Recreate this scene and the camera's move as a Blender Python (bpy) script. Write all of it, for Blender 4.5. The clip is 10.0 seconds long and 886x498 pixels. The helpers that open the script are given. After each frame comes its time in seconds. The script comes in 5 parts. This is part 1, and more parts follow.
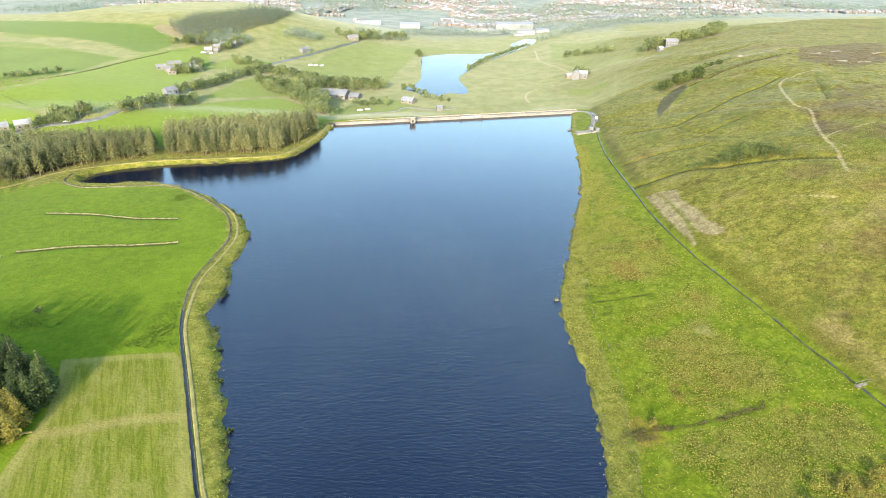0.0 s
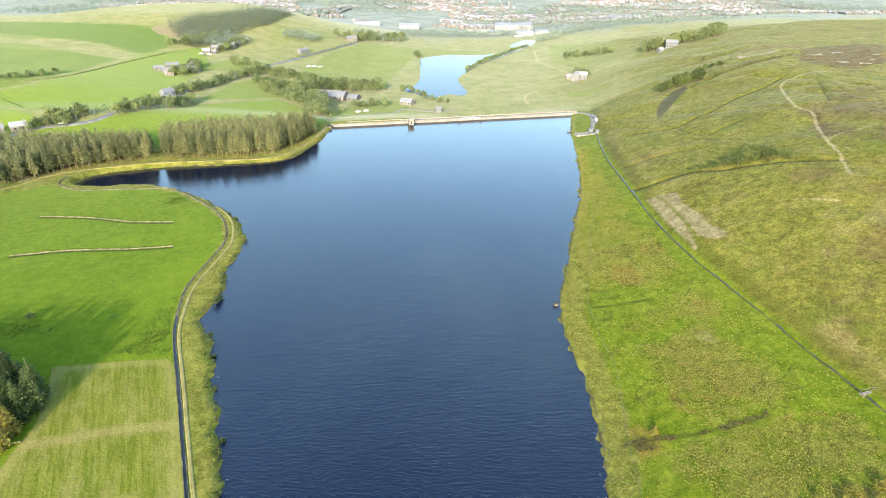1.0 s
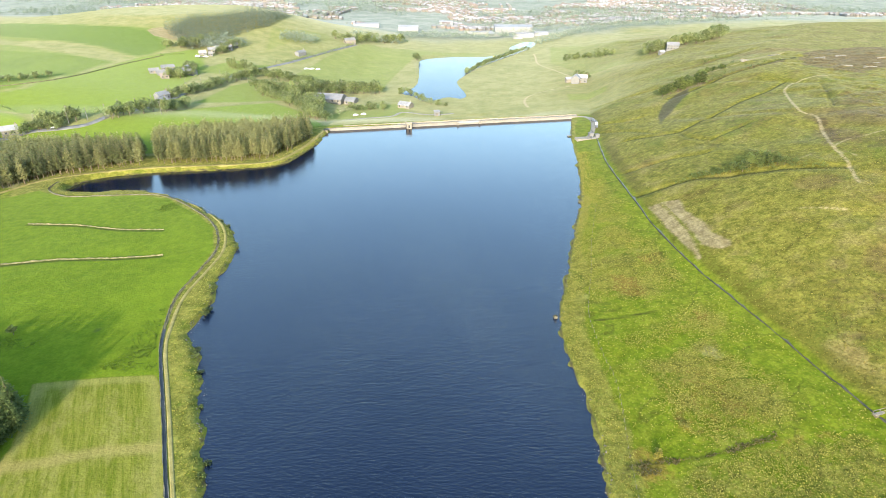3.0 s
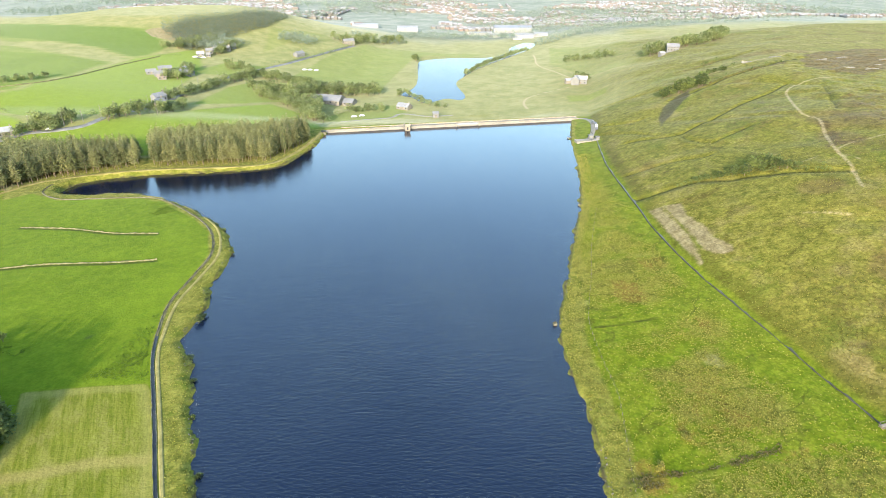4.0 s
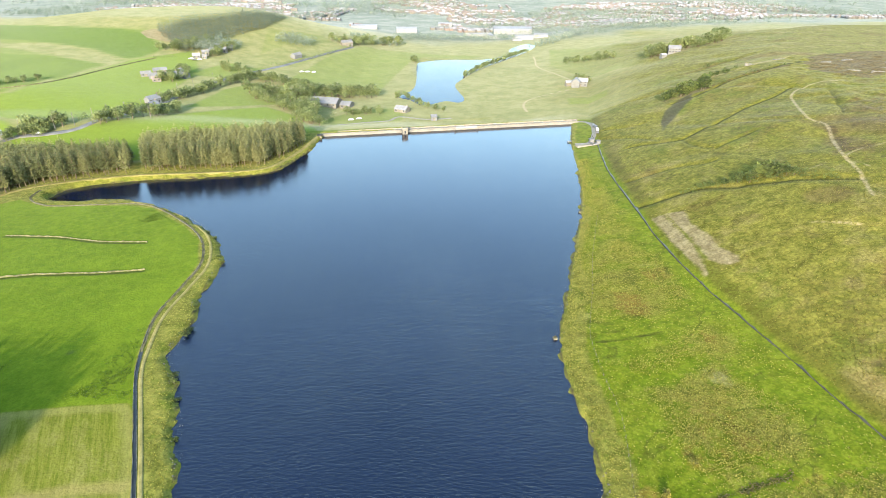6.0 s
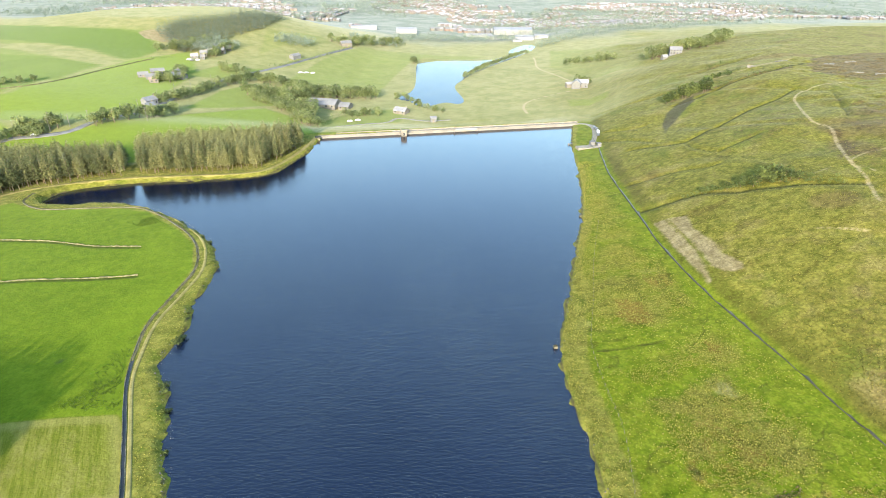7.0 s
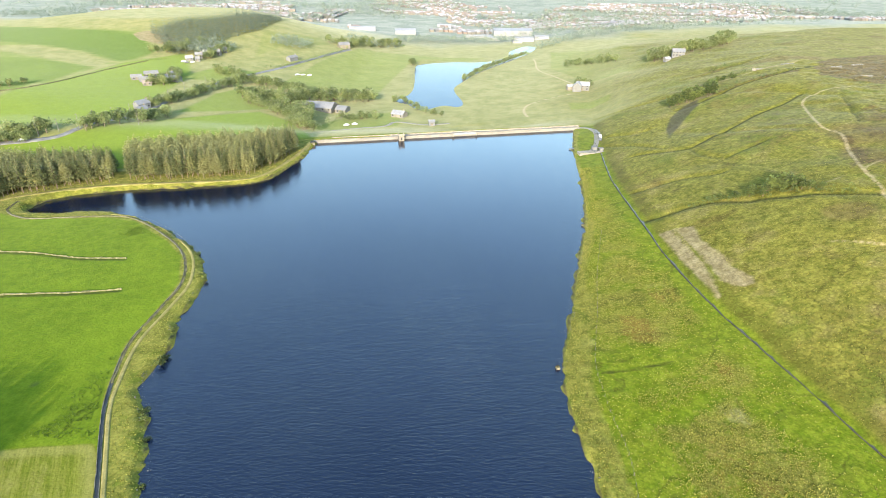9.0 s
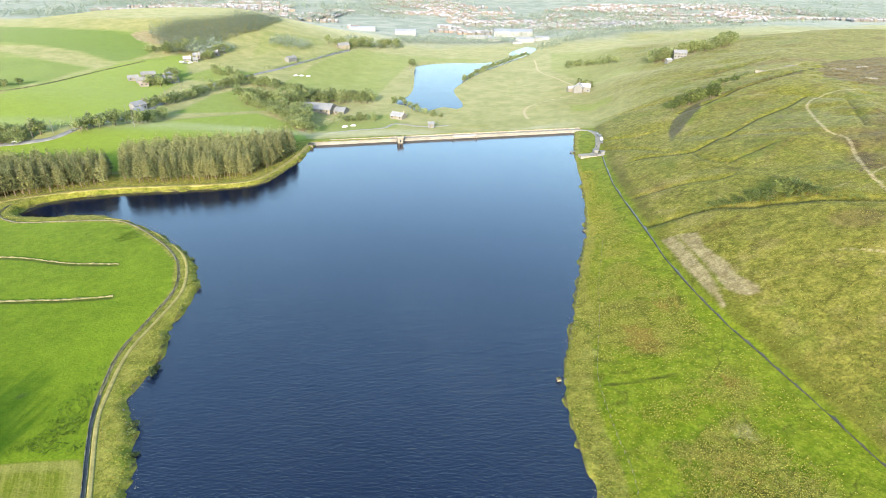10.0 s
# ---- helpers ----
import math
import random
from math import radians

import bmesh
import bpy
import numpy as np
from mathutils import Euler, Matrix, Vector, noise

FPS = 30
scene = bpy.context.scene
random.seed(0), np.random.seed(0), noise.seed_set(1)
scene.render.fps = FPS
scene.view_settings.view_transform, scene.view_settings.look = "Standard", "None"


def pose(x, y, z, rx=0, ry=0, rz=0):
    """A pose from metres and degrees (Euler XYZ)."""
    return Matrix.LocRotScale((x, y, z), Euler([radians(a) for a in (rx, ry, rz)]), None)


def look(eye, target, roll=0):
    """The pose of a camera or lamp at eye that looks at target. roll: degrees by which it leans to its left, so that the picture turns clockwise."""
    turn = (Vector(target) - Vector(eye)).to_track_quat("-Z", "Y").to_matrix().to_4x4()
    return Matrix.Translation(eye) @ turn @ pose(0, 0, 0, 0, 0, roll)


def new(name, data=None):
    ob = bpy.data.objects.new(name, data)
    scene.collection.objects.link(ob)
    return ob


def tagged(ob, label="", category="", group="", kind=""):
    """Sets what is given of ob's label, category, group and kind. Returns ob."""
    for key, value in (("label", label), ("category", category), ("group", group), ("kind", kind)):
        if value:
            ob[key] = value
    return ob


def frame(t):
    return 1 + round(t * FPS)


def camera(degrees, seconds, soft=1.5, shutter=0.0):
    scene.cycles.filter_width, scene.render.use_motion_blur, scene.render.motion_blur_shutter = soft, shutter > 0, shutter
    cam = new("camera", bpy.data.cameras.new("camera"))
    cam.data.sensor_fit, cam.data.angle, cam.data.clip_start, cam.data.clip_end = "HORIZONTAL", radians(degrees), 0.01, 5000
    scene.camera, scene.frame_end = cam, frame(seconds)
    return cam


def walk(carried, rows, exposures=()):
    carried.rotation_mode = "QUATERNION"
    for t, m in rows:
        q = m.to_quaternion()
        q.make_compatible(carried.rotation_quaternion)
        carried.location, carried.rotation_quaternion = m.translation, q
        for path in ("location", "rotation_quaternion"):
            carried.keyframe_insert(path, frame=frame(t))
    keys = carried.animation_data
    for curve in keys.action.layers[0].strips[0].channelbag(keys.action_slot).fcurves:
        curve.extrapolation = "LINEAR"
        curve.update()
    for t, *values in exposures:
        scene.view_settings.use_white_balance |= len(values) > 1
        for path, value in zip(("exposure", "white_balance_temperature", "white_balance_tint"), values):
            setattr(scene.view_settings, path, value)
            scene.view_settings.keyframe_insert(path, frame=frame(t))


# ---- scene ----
cam = camera(76.2, 10.0, soft=0.5)
PATH = [
    (0, (-3.031, 1.381, 109.907), (-3.023, 3.152, 108.977), 0.1),
    (0.5, (-2.7, 2.864, 109.883), (-2.691, 4.635, 108.955), 0.1),
    (1, (-2.321, 4.411, 109.862), (-2.312, 6.183, 108.934), 0.1),
    (1.5, (-1.91, 6.098, 109.847), (-1.901, 7.871, 108.92), 0.1),
    (2, (-1.601, 7.785, 109.849), (-1.591, 9.558, 108.923), 0.1),
    (2.5, (-1.302, 9.497, 109.871), (-1.293, 11.271, 108.946), 0.1),
    (4, (-0.454, 14.902, 109.939), (-0.443, 16.677, 109.016), 0.2),
    (4.5, (-0.103, 16.736, 109.938), (-0.091, 18.511, 109.017), 0.2),
    (5, (0.257, 18.605, 109.933), (0.268, 20.381, 109.012), 0.2),
    (5.5, (0.582, 20.555, 109.945), (0.593, 22.33, 109.024), 0.2),
    (7, (1.52, 26.936, 110.015), (1.531, 28.711, 109.095), 0.3),
    (7.5, (1.772, 29.304, 110.023), (1.784, 31.08, 109.103), 0.3),
    (8, (2.064, 31.8, 110.028), (2.075, 33.576, 109.108), 0.3),
    (8.5, (2.365, 34.358, 110.04), (2.377, 36.134, 109.12), 0.3),
    (9, (2.635, 36.934, 110.032), (2.646, 38.71, 109.113), 0.3),
    (9.5, (2.897, 39.496, 110.054), (2.908, 41.272, 109.135), 0.3),
    (10, (3.19, 41.987, 110.081), (3.201, 43.764, 109.162), 0.4),
]
walk(cam, [(t, look(eye, target, roll)) for t, eye, target, roll in PATH])

# ---- daylight: a hazy low sun from behind the camera, over the pastures ----
SUN_AZIMUTH, SUN_HEIGHT = radians(-170), radians(18)
world = bpy.data.worlds.new("hazy_sky")
scene.world = world
world.use_nodes = True
sky = world.node_tree.nodes.new("ShaderNodeTexSky")
sky.sky_type, sky.sun_disc = "NISHITA", False
sky.sun_elevation, sky.sun_rotation = SUN_HEIGHT, SUN_AZIMUTH
sky.altitude, sky.air_density, sky.dust_density, sky.ozone_density = 300, 1.5, 2.1, 3.2
world.node_tree.links.new(sky.outputs[0], world.node_tree.nodes["Background"].inputs[0])
world.node_tree.nodes["Background"].inputs[1].default_value = 0.15
sun = new("sun", bpy.data.lights.new("sun", "SUN"))
sun.data.energy, sun.data.angle, sun.data.color = 2.2, radians(1.6), (1.0, 0.86, 0.66)
toward_sun = Vector((math.sin(SUN_AZIMUTH) * math.cos(SUN_HEIGHT), math.cos(SUN_AZIMUTH) * math.cos(SUN_HEIGHT), math.sin(SUN_HEIGHT)))
sun.matrix_world = look(toward_sun * 100, (0, 0, 0))
scene.view_settings.exposure = 2.50

# ---- materials ----
class Net:
    """A small builder for one node material."""

    def __init__(self, name, rough=0.9, sheen=0.0):
        self.mat = bpy.data.materials.new(name)
        self.mat.use_nodes = True
        self.tree = self.mat.node_tree
        self.shader = self.tree.nodes["Principled BSDF"]
        self.shader.inputs["Roughness"].default_value = rough
        self.shader.inputs["Specular IOR Level"].default_value = 0.2
        if sheen:
            self.shader.inputs["Sheen Weight"].default_value = sheen
            self.shader.inputs["Sheen Roughness"].default_value = 0.35
            self.shader.inputs["Sheen Tint"].default_value = (1.0, 1.0, 0.80, 1)
        self.place = self.add("ShaderNodeTexCoord").outputs["Object"]

    def add(self, kind):
        return self.tree.nodes.new(kind)

    def put(self, socket, value):
        if isinstance(value, bpy.types.NodeSocket):
            self.tree.links.new(value, socket)
        elif isinstance(value, tuple) and len(value) == 3 and socket.type == "RGBA":
            socket.default_value = (*value, 1)
        else:
            socket.default_value = value

    def at(self, sx=1.0, sy=1.0, sz=1.0, turn=0.0, source=None):
        """The place turned by degrees, then stretched along its own axes."""
        spin, n = self.add("ShaderNodeMapping"), self.add("ShaderNodeMapping")
        self.put(spin.inputs["Vector"], source or self.place)
        spin.inputs["Rotation"].default_value = (0, 0, radians(turn))
        self.put(n.inputs["Vector"], spin.outputs[0])
        n.inputs["Scale"].default_value = (sx, sy, sz)
        return n.outputs[0]

    def noise(self, size, detail=3.0, rough=0.55, vector=None, warp=0.0):
        n = self.add("ShaderNodeTexNoise")
        self.put(n.inputs["Vector"], vector or self.place)
        n.inputs["Scale"].default_value, n.inputs["Detail"].default_value = 1 / size, detail
        n.inputs["Roughness"].default_value, n.inputs["Distortion"].default_value = rough, warp
        return n.outputs["Fac"]

    def cells(self, size, vector=None, feature="F1"):
        n = self.add("ShaderNodeTexVoronoi")
        n.feature = feature
        self.put(n.inputs["Vector"], vector or self.place)
        n.inputs["Scale"].default_value = 1 / size
        return n.outputs["Distance"], n.outputs["Color"]

    def math(self, op, a, b=0.0):
        n = self.add("ShaderNodeMath")
        n.operation = op
        self.put(n.inputs[0], a), self.put(n.inputs[1], b)
        return n.outputs[0]

    def step(self, value, low, high, to_low=0.0, to_high=1.0):
        n = self.add("ShaderNodeMapRange")
        n.interpolation_type = "SMOOTHSTEP"
        for k, v in enumerate((value, low, high, to_low, to_high)):
            self.put(n.inputs[k], v)
        return n.outputs[0]

    def mix(self, fac, a, b, blend="MIX"):
        n = self.add("ShaderNodeMix")
        n.data_type, n.blend_type = "RGBA", blend
        self.put(n.inputs[0], fac), self.put(n.inputs[6], a), self.put(n.inputs[7], b)
        return n.outputs[2]

    def attr(self, name):
        n = self.add("ShaderNodeAttribute")
        n.attribute_name = name
        return n.outputs["Fac"]

    def chance(self):
        return self.add("ShaderNodeObjectInfo").outputs["Random"]

    def island(self):
        return self.add("ShaderNodeNewGeometry").outputs["Random Per Island"]

    def bump(self, value, strength, distance):
        n = self.add("ShaderNodeBump")
        n.inputs["Strength"].default_value, n.inputs["Distance"].default_value = strength, distance
        self.put(n.inputs["Height"], value)
        self.put(self.shader.inputs["Normal"], n.outputs[0])

    def done(self, colour, rough=None):
        self.put(self.shader.inputs["Base Color"], colour)
        if rough is not None:
            self.put(self.shader.inputs["Roughness"], rough)
        return self.mat


def speckled(name, dark, light, size, rough=0.9, bump=0.0, fine=None, sheen=0.0, spread=0.0):
    """A rough surface between two colours, at two scales; spread: how far single things or pieces differ."""
    n = Net(name, rough, sheen)
    a = n.noise(size, 4, 0.6)
    b = n.noise((fine or size * 0.12), 2, 0.6)
    f = n.math("ADD", n.math("MULTIPLY", a, 0.65), n.math("MULTIPLY", b, 0.35))
    if spread:
        f = n.math("ADD", f, n.math("MULTIPLY", n.math("SUBTRACT", n.chance(), 0.5), spread))
    if bump:
        n.bump(b, 0.6, bump)
    return n.done(n.mix(n.step(f, 0.34, 0.66), dark, light))


def ground_material():
    n = Net("ground", 0.95, 0.055)
    n.shader.inputs["Specular IOR Level"].default_value = 0.0
    big, mid, small, grain = n.noise(55, 3), n.noise(13, 4, 0.6), n.noise(2.6, 4, 0.65), n.noise(0.55, 2, 0.6)
    wob = n.math("MULTIPLY", n.math("SUBTRACT", mid, 0.5), 3.0)
    tuft, tone = n.cells(0.95)
    # rough grazing with rushes on the reservoir side of the catchwater
    green = n.mix(n.step(small, 0.3, 0.7), (0.0620, 0.0920, 0.0055), (0.1120, 0.1360, 0.0100))
    rush = n.mix(n.step(grain, 0.3, 0.7), (0.094, 0.0891, 0.0145), (0.1881, 0.165, 0.0396))
    bed = n.attr("rush")
    rushy = n.math("ADD", n.step(n.math("ADD", mid, n.math("MULTIPLY", small, 0.5)), 0.62, 0.86), n.math("MULTIPLY", n.step(tuft, 0.5, 0.15), 0.5))
    green = n.mix(n.math("MULTIPLY", n.step(n.noise(7, 5, 0.7), 0.50, 0.66), 0.3), green, (0.0900, 0.0960, 0.0110))
    meadow = n.mix(n.math("MULTIPLY", rushy, n.math("ADD", n.math("MULTIPLY", bed, 0.62), 0.12)), green, rush)
    # dark gaps between tufts: the shade among the clumps, put in as colour
    meadow = n.mix(n.math("MULTIPLY", n.step(tuft, 0.40, 0.75), n.math("ADD", n.math("MULTIPLY", bed, 0.16), 0.10)), meadow, (0.0336, 0.0500, 0.0053))
    sour = n.step(n.math("ADD", n.attr("sour"), n.math("MULTIPLY", n.math("SUBTRACT", n.noise(3.5, 5, 0.7), 0.5), 1.8)), 0.25, 0.75)
    meadow = n.mix(n.math("MULTIPLY", sour, 0.75), meadow, n.mix(n.step(grain, 0.3, 0.7), (0.0820, 0.0520, 0.0120), (0.1750, 0.1150, 0.0290)))
    sere = n.step(n.math("ADD", n.attr("sere"), n.math("MULTIPLY", n.math("SUBTRACT", n.noise(3.0, 5, 0.7), 0.5), 1.6)), 0.25, 0.80)
    meadow = n.mix(n.math("MULTIPLY", sere, 0.7), meadow, n.mix(n.step(grain, 0.3, 0.7), (0.1400, 0.1250, 0.0420), (0.2500, 0.2250, 0.0950)))
    # moor
    olive = n.mix(n.step(small, 0.28, 0.72), (0.0720, 0.0770, 0.0130), (0.1580, 0.1460, 0.0290))
    straw = n.mix(n.step(grain, 0.3, 0.7), (0.1180, 0.1010, 0.0290), (0.1980, 0.1670, 0.0590))
    moor = n.mix(n.step(n.noise(19, 5, 0.68), 0.50, 0.72), olive, straw)
    moor = n.mix(n.math("MULTIPLY", n.step(n.noise(34, 5, 0.62, n.at(1.0, 1.0, 1.0, 30)), 0.54, 0.66), 0.6), moor, (0.0760, 0.0980, 0.0140))
    moor = n.mix(n.math("MULTIPLY", n.step(n.noise(26, 6, 0.7, n.at(1.0, 0.6, 1.0, 65)), 0.56, 0.68), 0.6), moor, (0.0772, 0.0561, 0.0172))
    # the same painted shade between the moor's tufts
    moor = n.mix(n.math("MULTIPLY", n.step(tuft, 0.38, 0.75), 0.3), moor, (0.0336, 0.0363, 0.0066))
    moor = n.mix(n.math("MULTIPLY", n.attr("bracken"), 0.7), moor, n.mix(n.step(small, 0.3, 0.7), (0.0680, 0.0500, 0.0170), (0.1340, 0.1030, 0.0340)))
    moor = n.mix(n.math("MULTIPLY", sere, 0.65), moor, n.mix(n.step(grain, 0.3, 0.7), (0.1250, 0.1000, 0.0330), (0.2150, 0.1780, 0.0700)))
    heath = n.step(n.math("ADD", n.attr("heath"), n.math("MULTIPLY", n.math("SUBTRACT", n.noise(9, 6, 0.76), 0.5), 2.6)), 0.20, 0.90)
    moor = n.mix(n.math("MULTIPLY", heath, 0.85), moor, n.mix(n.step(n.noise(1.8, 4, 0.7), 0.35, 0.65), (0.0420, 0.0330, 0.0160), (0.1050, 0.0720, 0.0300)))
    moor = n.mix(n.math("MULTIPLY", n.step(n.math("ADD", n.attr("moor"), n.math("MULTIPLY", wob, 1.2)), 8.0, 3.0), 0.6), moor, (0.0640, 0.0680, 0.0110))
    trod = n.step(n.math("ABSOLUTE", n.math("SUBTRACT", n.noise(30, 4, 0.5, n.at(1.0, 0.7, 1.0, 40), 0.8), 0.5)), 0.0, 0.016, 1.0, 0.0)
    runnel = n.step(n.math("ABSOLUTE", n.math("SUBTRACT", n.noise(46, 5, 0.5, n.at(0.6, 1.2, 1.0, 10), 0.4), 0.47)), 0.0, 0.010, 1.0, 0.0)
    moor = n.mix(n.math("MULTIPLY", n.math("MAXIMUM", n.math("MULTIPLY", trod, 0.30), n.math("MULTIPLY", runnel, 0.40)), n.step(mid, 0.35, 0.55)), moor, (0.0370, 0.0330, 0.0095))
    meadow = n.mix(n.math("MULTIPLY", n.math("MULTIPLY", trod, n.step(mid, 0.40, 0.56)), 0.6), meadow, (0.0420, 0.0480, 0.0080))
    edge = n.math("ADD", n.attr("moor"), wob)
    land = n.mix(n.step(edge, -1.0, 2.0), meadow, moor)
    # farmland beyond and on the plantation's side
    lush = n.mix(n.step(small, 0.25, 0.75), (0.0640, 0.1020, 0.0060), (0.0960, 0.1320, 0.0095))
    lush = n.mix(n.math("MULTIPLY", n.step(big, 0.45, 0.62), 0.5), lush, (0.1050, 0.1480, 0.0100))
    lush = n.mix(n.math("MULTIPLY", n.step(n.noise(4.5, 5, 0.7), 0.58, 0.70), 0.45), lush, (0.0437, 0.0891, 0.0066))
    pale = n.mix(n.step(mid, 0.3, 0.7), (0.134, 0.140, 0.044), (0.190, 0.180, 0.070))
    sward = n.mix(n.step(n.attr("tone"), 0.5, 1.0, 0.2, 0.8), lush, (0.135, 0.178, 0.022))
    sward = n.mix(n.step(n.attr("tone"), 0.5, 0.0, 0.0, 0.7), sward, (0.056, 0.100, 0.013))
    farmland = n.mix(n.attr("lush"), pale, sward)
    land = n.mix(n.attr("farm"), land, farmland)
    # gardens and yards of the town, greyed in colour for distance haze too
    hazy_yards = n.mix(n.step(n.noise(40, 4, 0.7), 0.38, 0.62), (0.100, 0.124, 0.100), (0.148, 0.168, 0.140))
    land = n.mix(n.attr("town"), land, hazy_yards)
    # rank yellow grass of the banks
    rank = n.mix(n.step(small, 0.3, 0.7), (0.0860, 0.0920, 0.0150), (0.1700, 0.1560, 0.0340))
    rank = n.mix(n.math("MULTIPLY", n.step(n.noise(6, 4, 0.7), 0.52, 0.66), 0.7), rank, (0.0604, 0.0825, 0.0092))
    land = n.mix(n.math("MULTIPLY", n.step(n.math("ADD", n.attr("bank"), n.math("MULTIPLY", wob, 0.6)), -0.8, 0.8), 0.9), land, rank)
    land = n.mix(n.step(n.math("ADD", n.attr("pasture"), n.math("MULTIPLY", wob, 0.5)), -0.6, 0.6), land, lush)
    # mown strip
    rows = n.noise(0.85, 3, 0.7, n.at(1.0, 0.06, 1.0, -25.5))
    cut = n.mix(n.step(rows, 0.36, 0.64), (0.080, 0.096, 0.010), (0.128, 0.132, 0.022))
    cut = n.mix(n.math("MULTIPLY", n.step(n.noise(6, 6, 0.75, n.at(1.0, 0.35, 1.0, -25.5)), 0.46, 0.66), 0.62), cut, (0.168, 0.152, 0.042))
    cut = n.mix(n.math("MULTIPLY", n.step(n.attr("swath"), 3.0, 0.4), 0.6), cut, (0.205, 0.165, 0.056))
    headland = n.math("MULTIPLY", n.step(n.math("ADD", n.attr("mown"), wob), 4.5, 2.0), n.step(n.attr("mown"), 0.0, 0.8))
    cut = n.mix(n.math("MULTIPLY", headland, 0.35), cut, (0.2174, 0.19, 0.062))
    land = n.mix(n.step(n.math("ADD", n.attr("mown"), n.math("MULTIPLY", wob, 0.25)), -0.3, 0.5), land, cut)
    # dark ditch colour, which also holds the shade of banks and walls
    land = n.mix(n.math("MULTIPLY", n.step(n.math("ADD", n.attr("rill"), n.math("MULTIPLY", n.math("SUBTRACT", small, 0.5), 1.6)), -0.5, 0.6), 0.8), land, (0.0235, 0.0277, 0.0079))
    # bare earth, worn tracks, dark gully scree and wet ground
    earth = n.mix(n.step(small, 0.3, 0.7), (0.130, 0.104, 0.050), (0.205, 0.168, 0.096))
    patchy = n.math("ADD", n.math("MULTIPLY", n.math("SUBTRACT", small, 0.5), 1.7), n.math("MULTIPLY", wob, 0.3))
    land = n.mix(n.step(n.math("ADD", n.attr("bare"), patchy), -0.9, 0.7, 0.0, 0.88), land, earth)
    land = n.mix(n.step(n.math("ADD", n.attr("track"), n.math("MULTIPLY", n.math("SUBTRACT", small, 0.5), 1.3)), -0.5, 0.5, 0.0, 0.8), land, (0.2552, 0.2046, 0.1122))
    land = n.mix(n.math("MULTIPLY", n.step(n.math("ADD", n.attr("wet"), n.math("MULTIPLY", wob, 0.9)), -0.8, 1.6), 0.75), land, (0.0330, 0.0340, 0.0270))
    land = n.mix(n.math("MULTIPLY", n.step(n.attr("lip"), 0.9, 0.15), 0.85), land, (0.0403, 0.033, 0.0231))
    mottle = n.math("ADD", n.math("MULTIPLY", n.noise(0.8, 5, 0.75), 0.6), n.math("MULTIPLY", n.noise(5.0, 5, 0.7), 0.4))
    shade = n.step(mottle, 0.36, 0.64, 0.72, 1.30)
    tint = n.add("ShaderNodeCombineColor")
    for k in range(3):
        n.put(tint.inputs[k], shade)
    land = n.mix(n.math("SUBTRACT", 1.0, n.math("MULTIPLY", n.math("MAXIMUM", n.attr("farm"), n.step(n.attr("pasture"), -1.0, 1.0)), 0.6)), land, n.mix(1.0, land, tint.outputs[0], "MULTIPLY"))
    n.bump(n.math("ADD", n.math("MULTIPLY", small, 0.6), n.math("ADD", n.math("MULTIPLY", grain, 0.4), n.math("MULTIPLY", tuft, -0.25))), 0.7, 0.4)
    # stronger sheen pales the far farmland, in place of distance haze
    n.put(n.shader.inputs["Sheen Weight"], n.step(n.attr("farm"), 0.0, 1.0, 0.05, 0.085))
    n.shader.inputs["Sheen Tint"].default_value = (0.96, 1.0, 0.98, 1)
    return n.done(land)


def water_material(name="reservoir_water", gloss=0.60, tint=1.0, ior=1.39):
    n = Net(name, 0.10)
    n.shader.inputs["IOR"].default_value = ior
    n.shader.inputs["Specular IOR Level"].default_value = gloss
    swell = n.noise(6.0, 2, 0.5, n.at(0.4, 1.2, 1.0, 8), 0.6)
    ripple = n.noise(0.72, 4, 0.60, n.at(0.48, 1.0, 1.0, 6), 0.5)
    lee = n.add("ShaderNodeSeparateXYZ")
    n.put(lee.inputs[0], n.place)
    # the wind roughens the open reach and leaves the water under the plantation and the dam smoother
    sheltered = n.step(lee.outputs["Y"], 110.0, 290.0, 1.20, 0.24)
    gusts = n.step(n.noise(60, 3, 0.6, n.at(1.0, 0.5)), 0.35, 0.65, 0.85, 1.12)
    calm = n.math("MULTIPLY", gusts, sheltered)
    n.bump(n.math("MULTIPLY", n.math("ADD", n.math("MULTIPLY", swell, 0.25), n.math("MULTIPLY", ripple, 0.75)), calm), 0.6, 0.42)
    deep = n.mix(n.step(n.noise(45, 3), 0.3, 0.7), (0.0006, 0.0028, 0.0120), (0.0008, 0.0035, 0.0150))
    # pale blue base colour stands in for part of the reflected sky
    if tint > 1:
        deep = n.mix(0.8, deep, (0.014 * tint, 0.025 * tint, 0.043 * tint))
    return n.done(deep)


def leaf_material(name, dark, light, spread=0.6, sheen=0.25):
    n = Net(name, 0.75, sheen)
    f = n.math("ADD", n.math("MULTIPLY", n.island(), 0.55), n.math("MULTIPLY", n.noise(1.6, 3, 0.6), 0.45))
    f = n.math("ADD", f, n.math("MULTIPLY", n.math("SUBTRACT", n.chance(), 0.5), spread))
    colour = n.mix(n.step(f, 0.15, 0.85), dark, light)
    thin, both = n.add("ShaderNodeBsdfTranslucent"), n.add("ShaderNodeMixShader")
    n.put(thin.inputs["Color"], colour)
    both.inputs[0].default_value = 0.42
    n.tree.links.new(n.shader.outputs[0], both.inputs[1])
    n.tree.links.new(thin.outputs[0], both.inputs[2])
    n.tree.links.new(both.outputs[0], n.tree.nodes["Material Output"].inputs["Surface"])
    return n.done(colour)


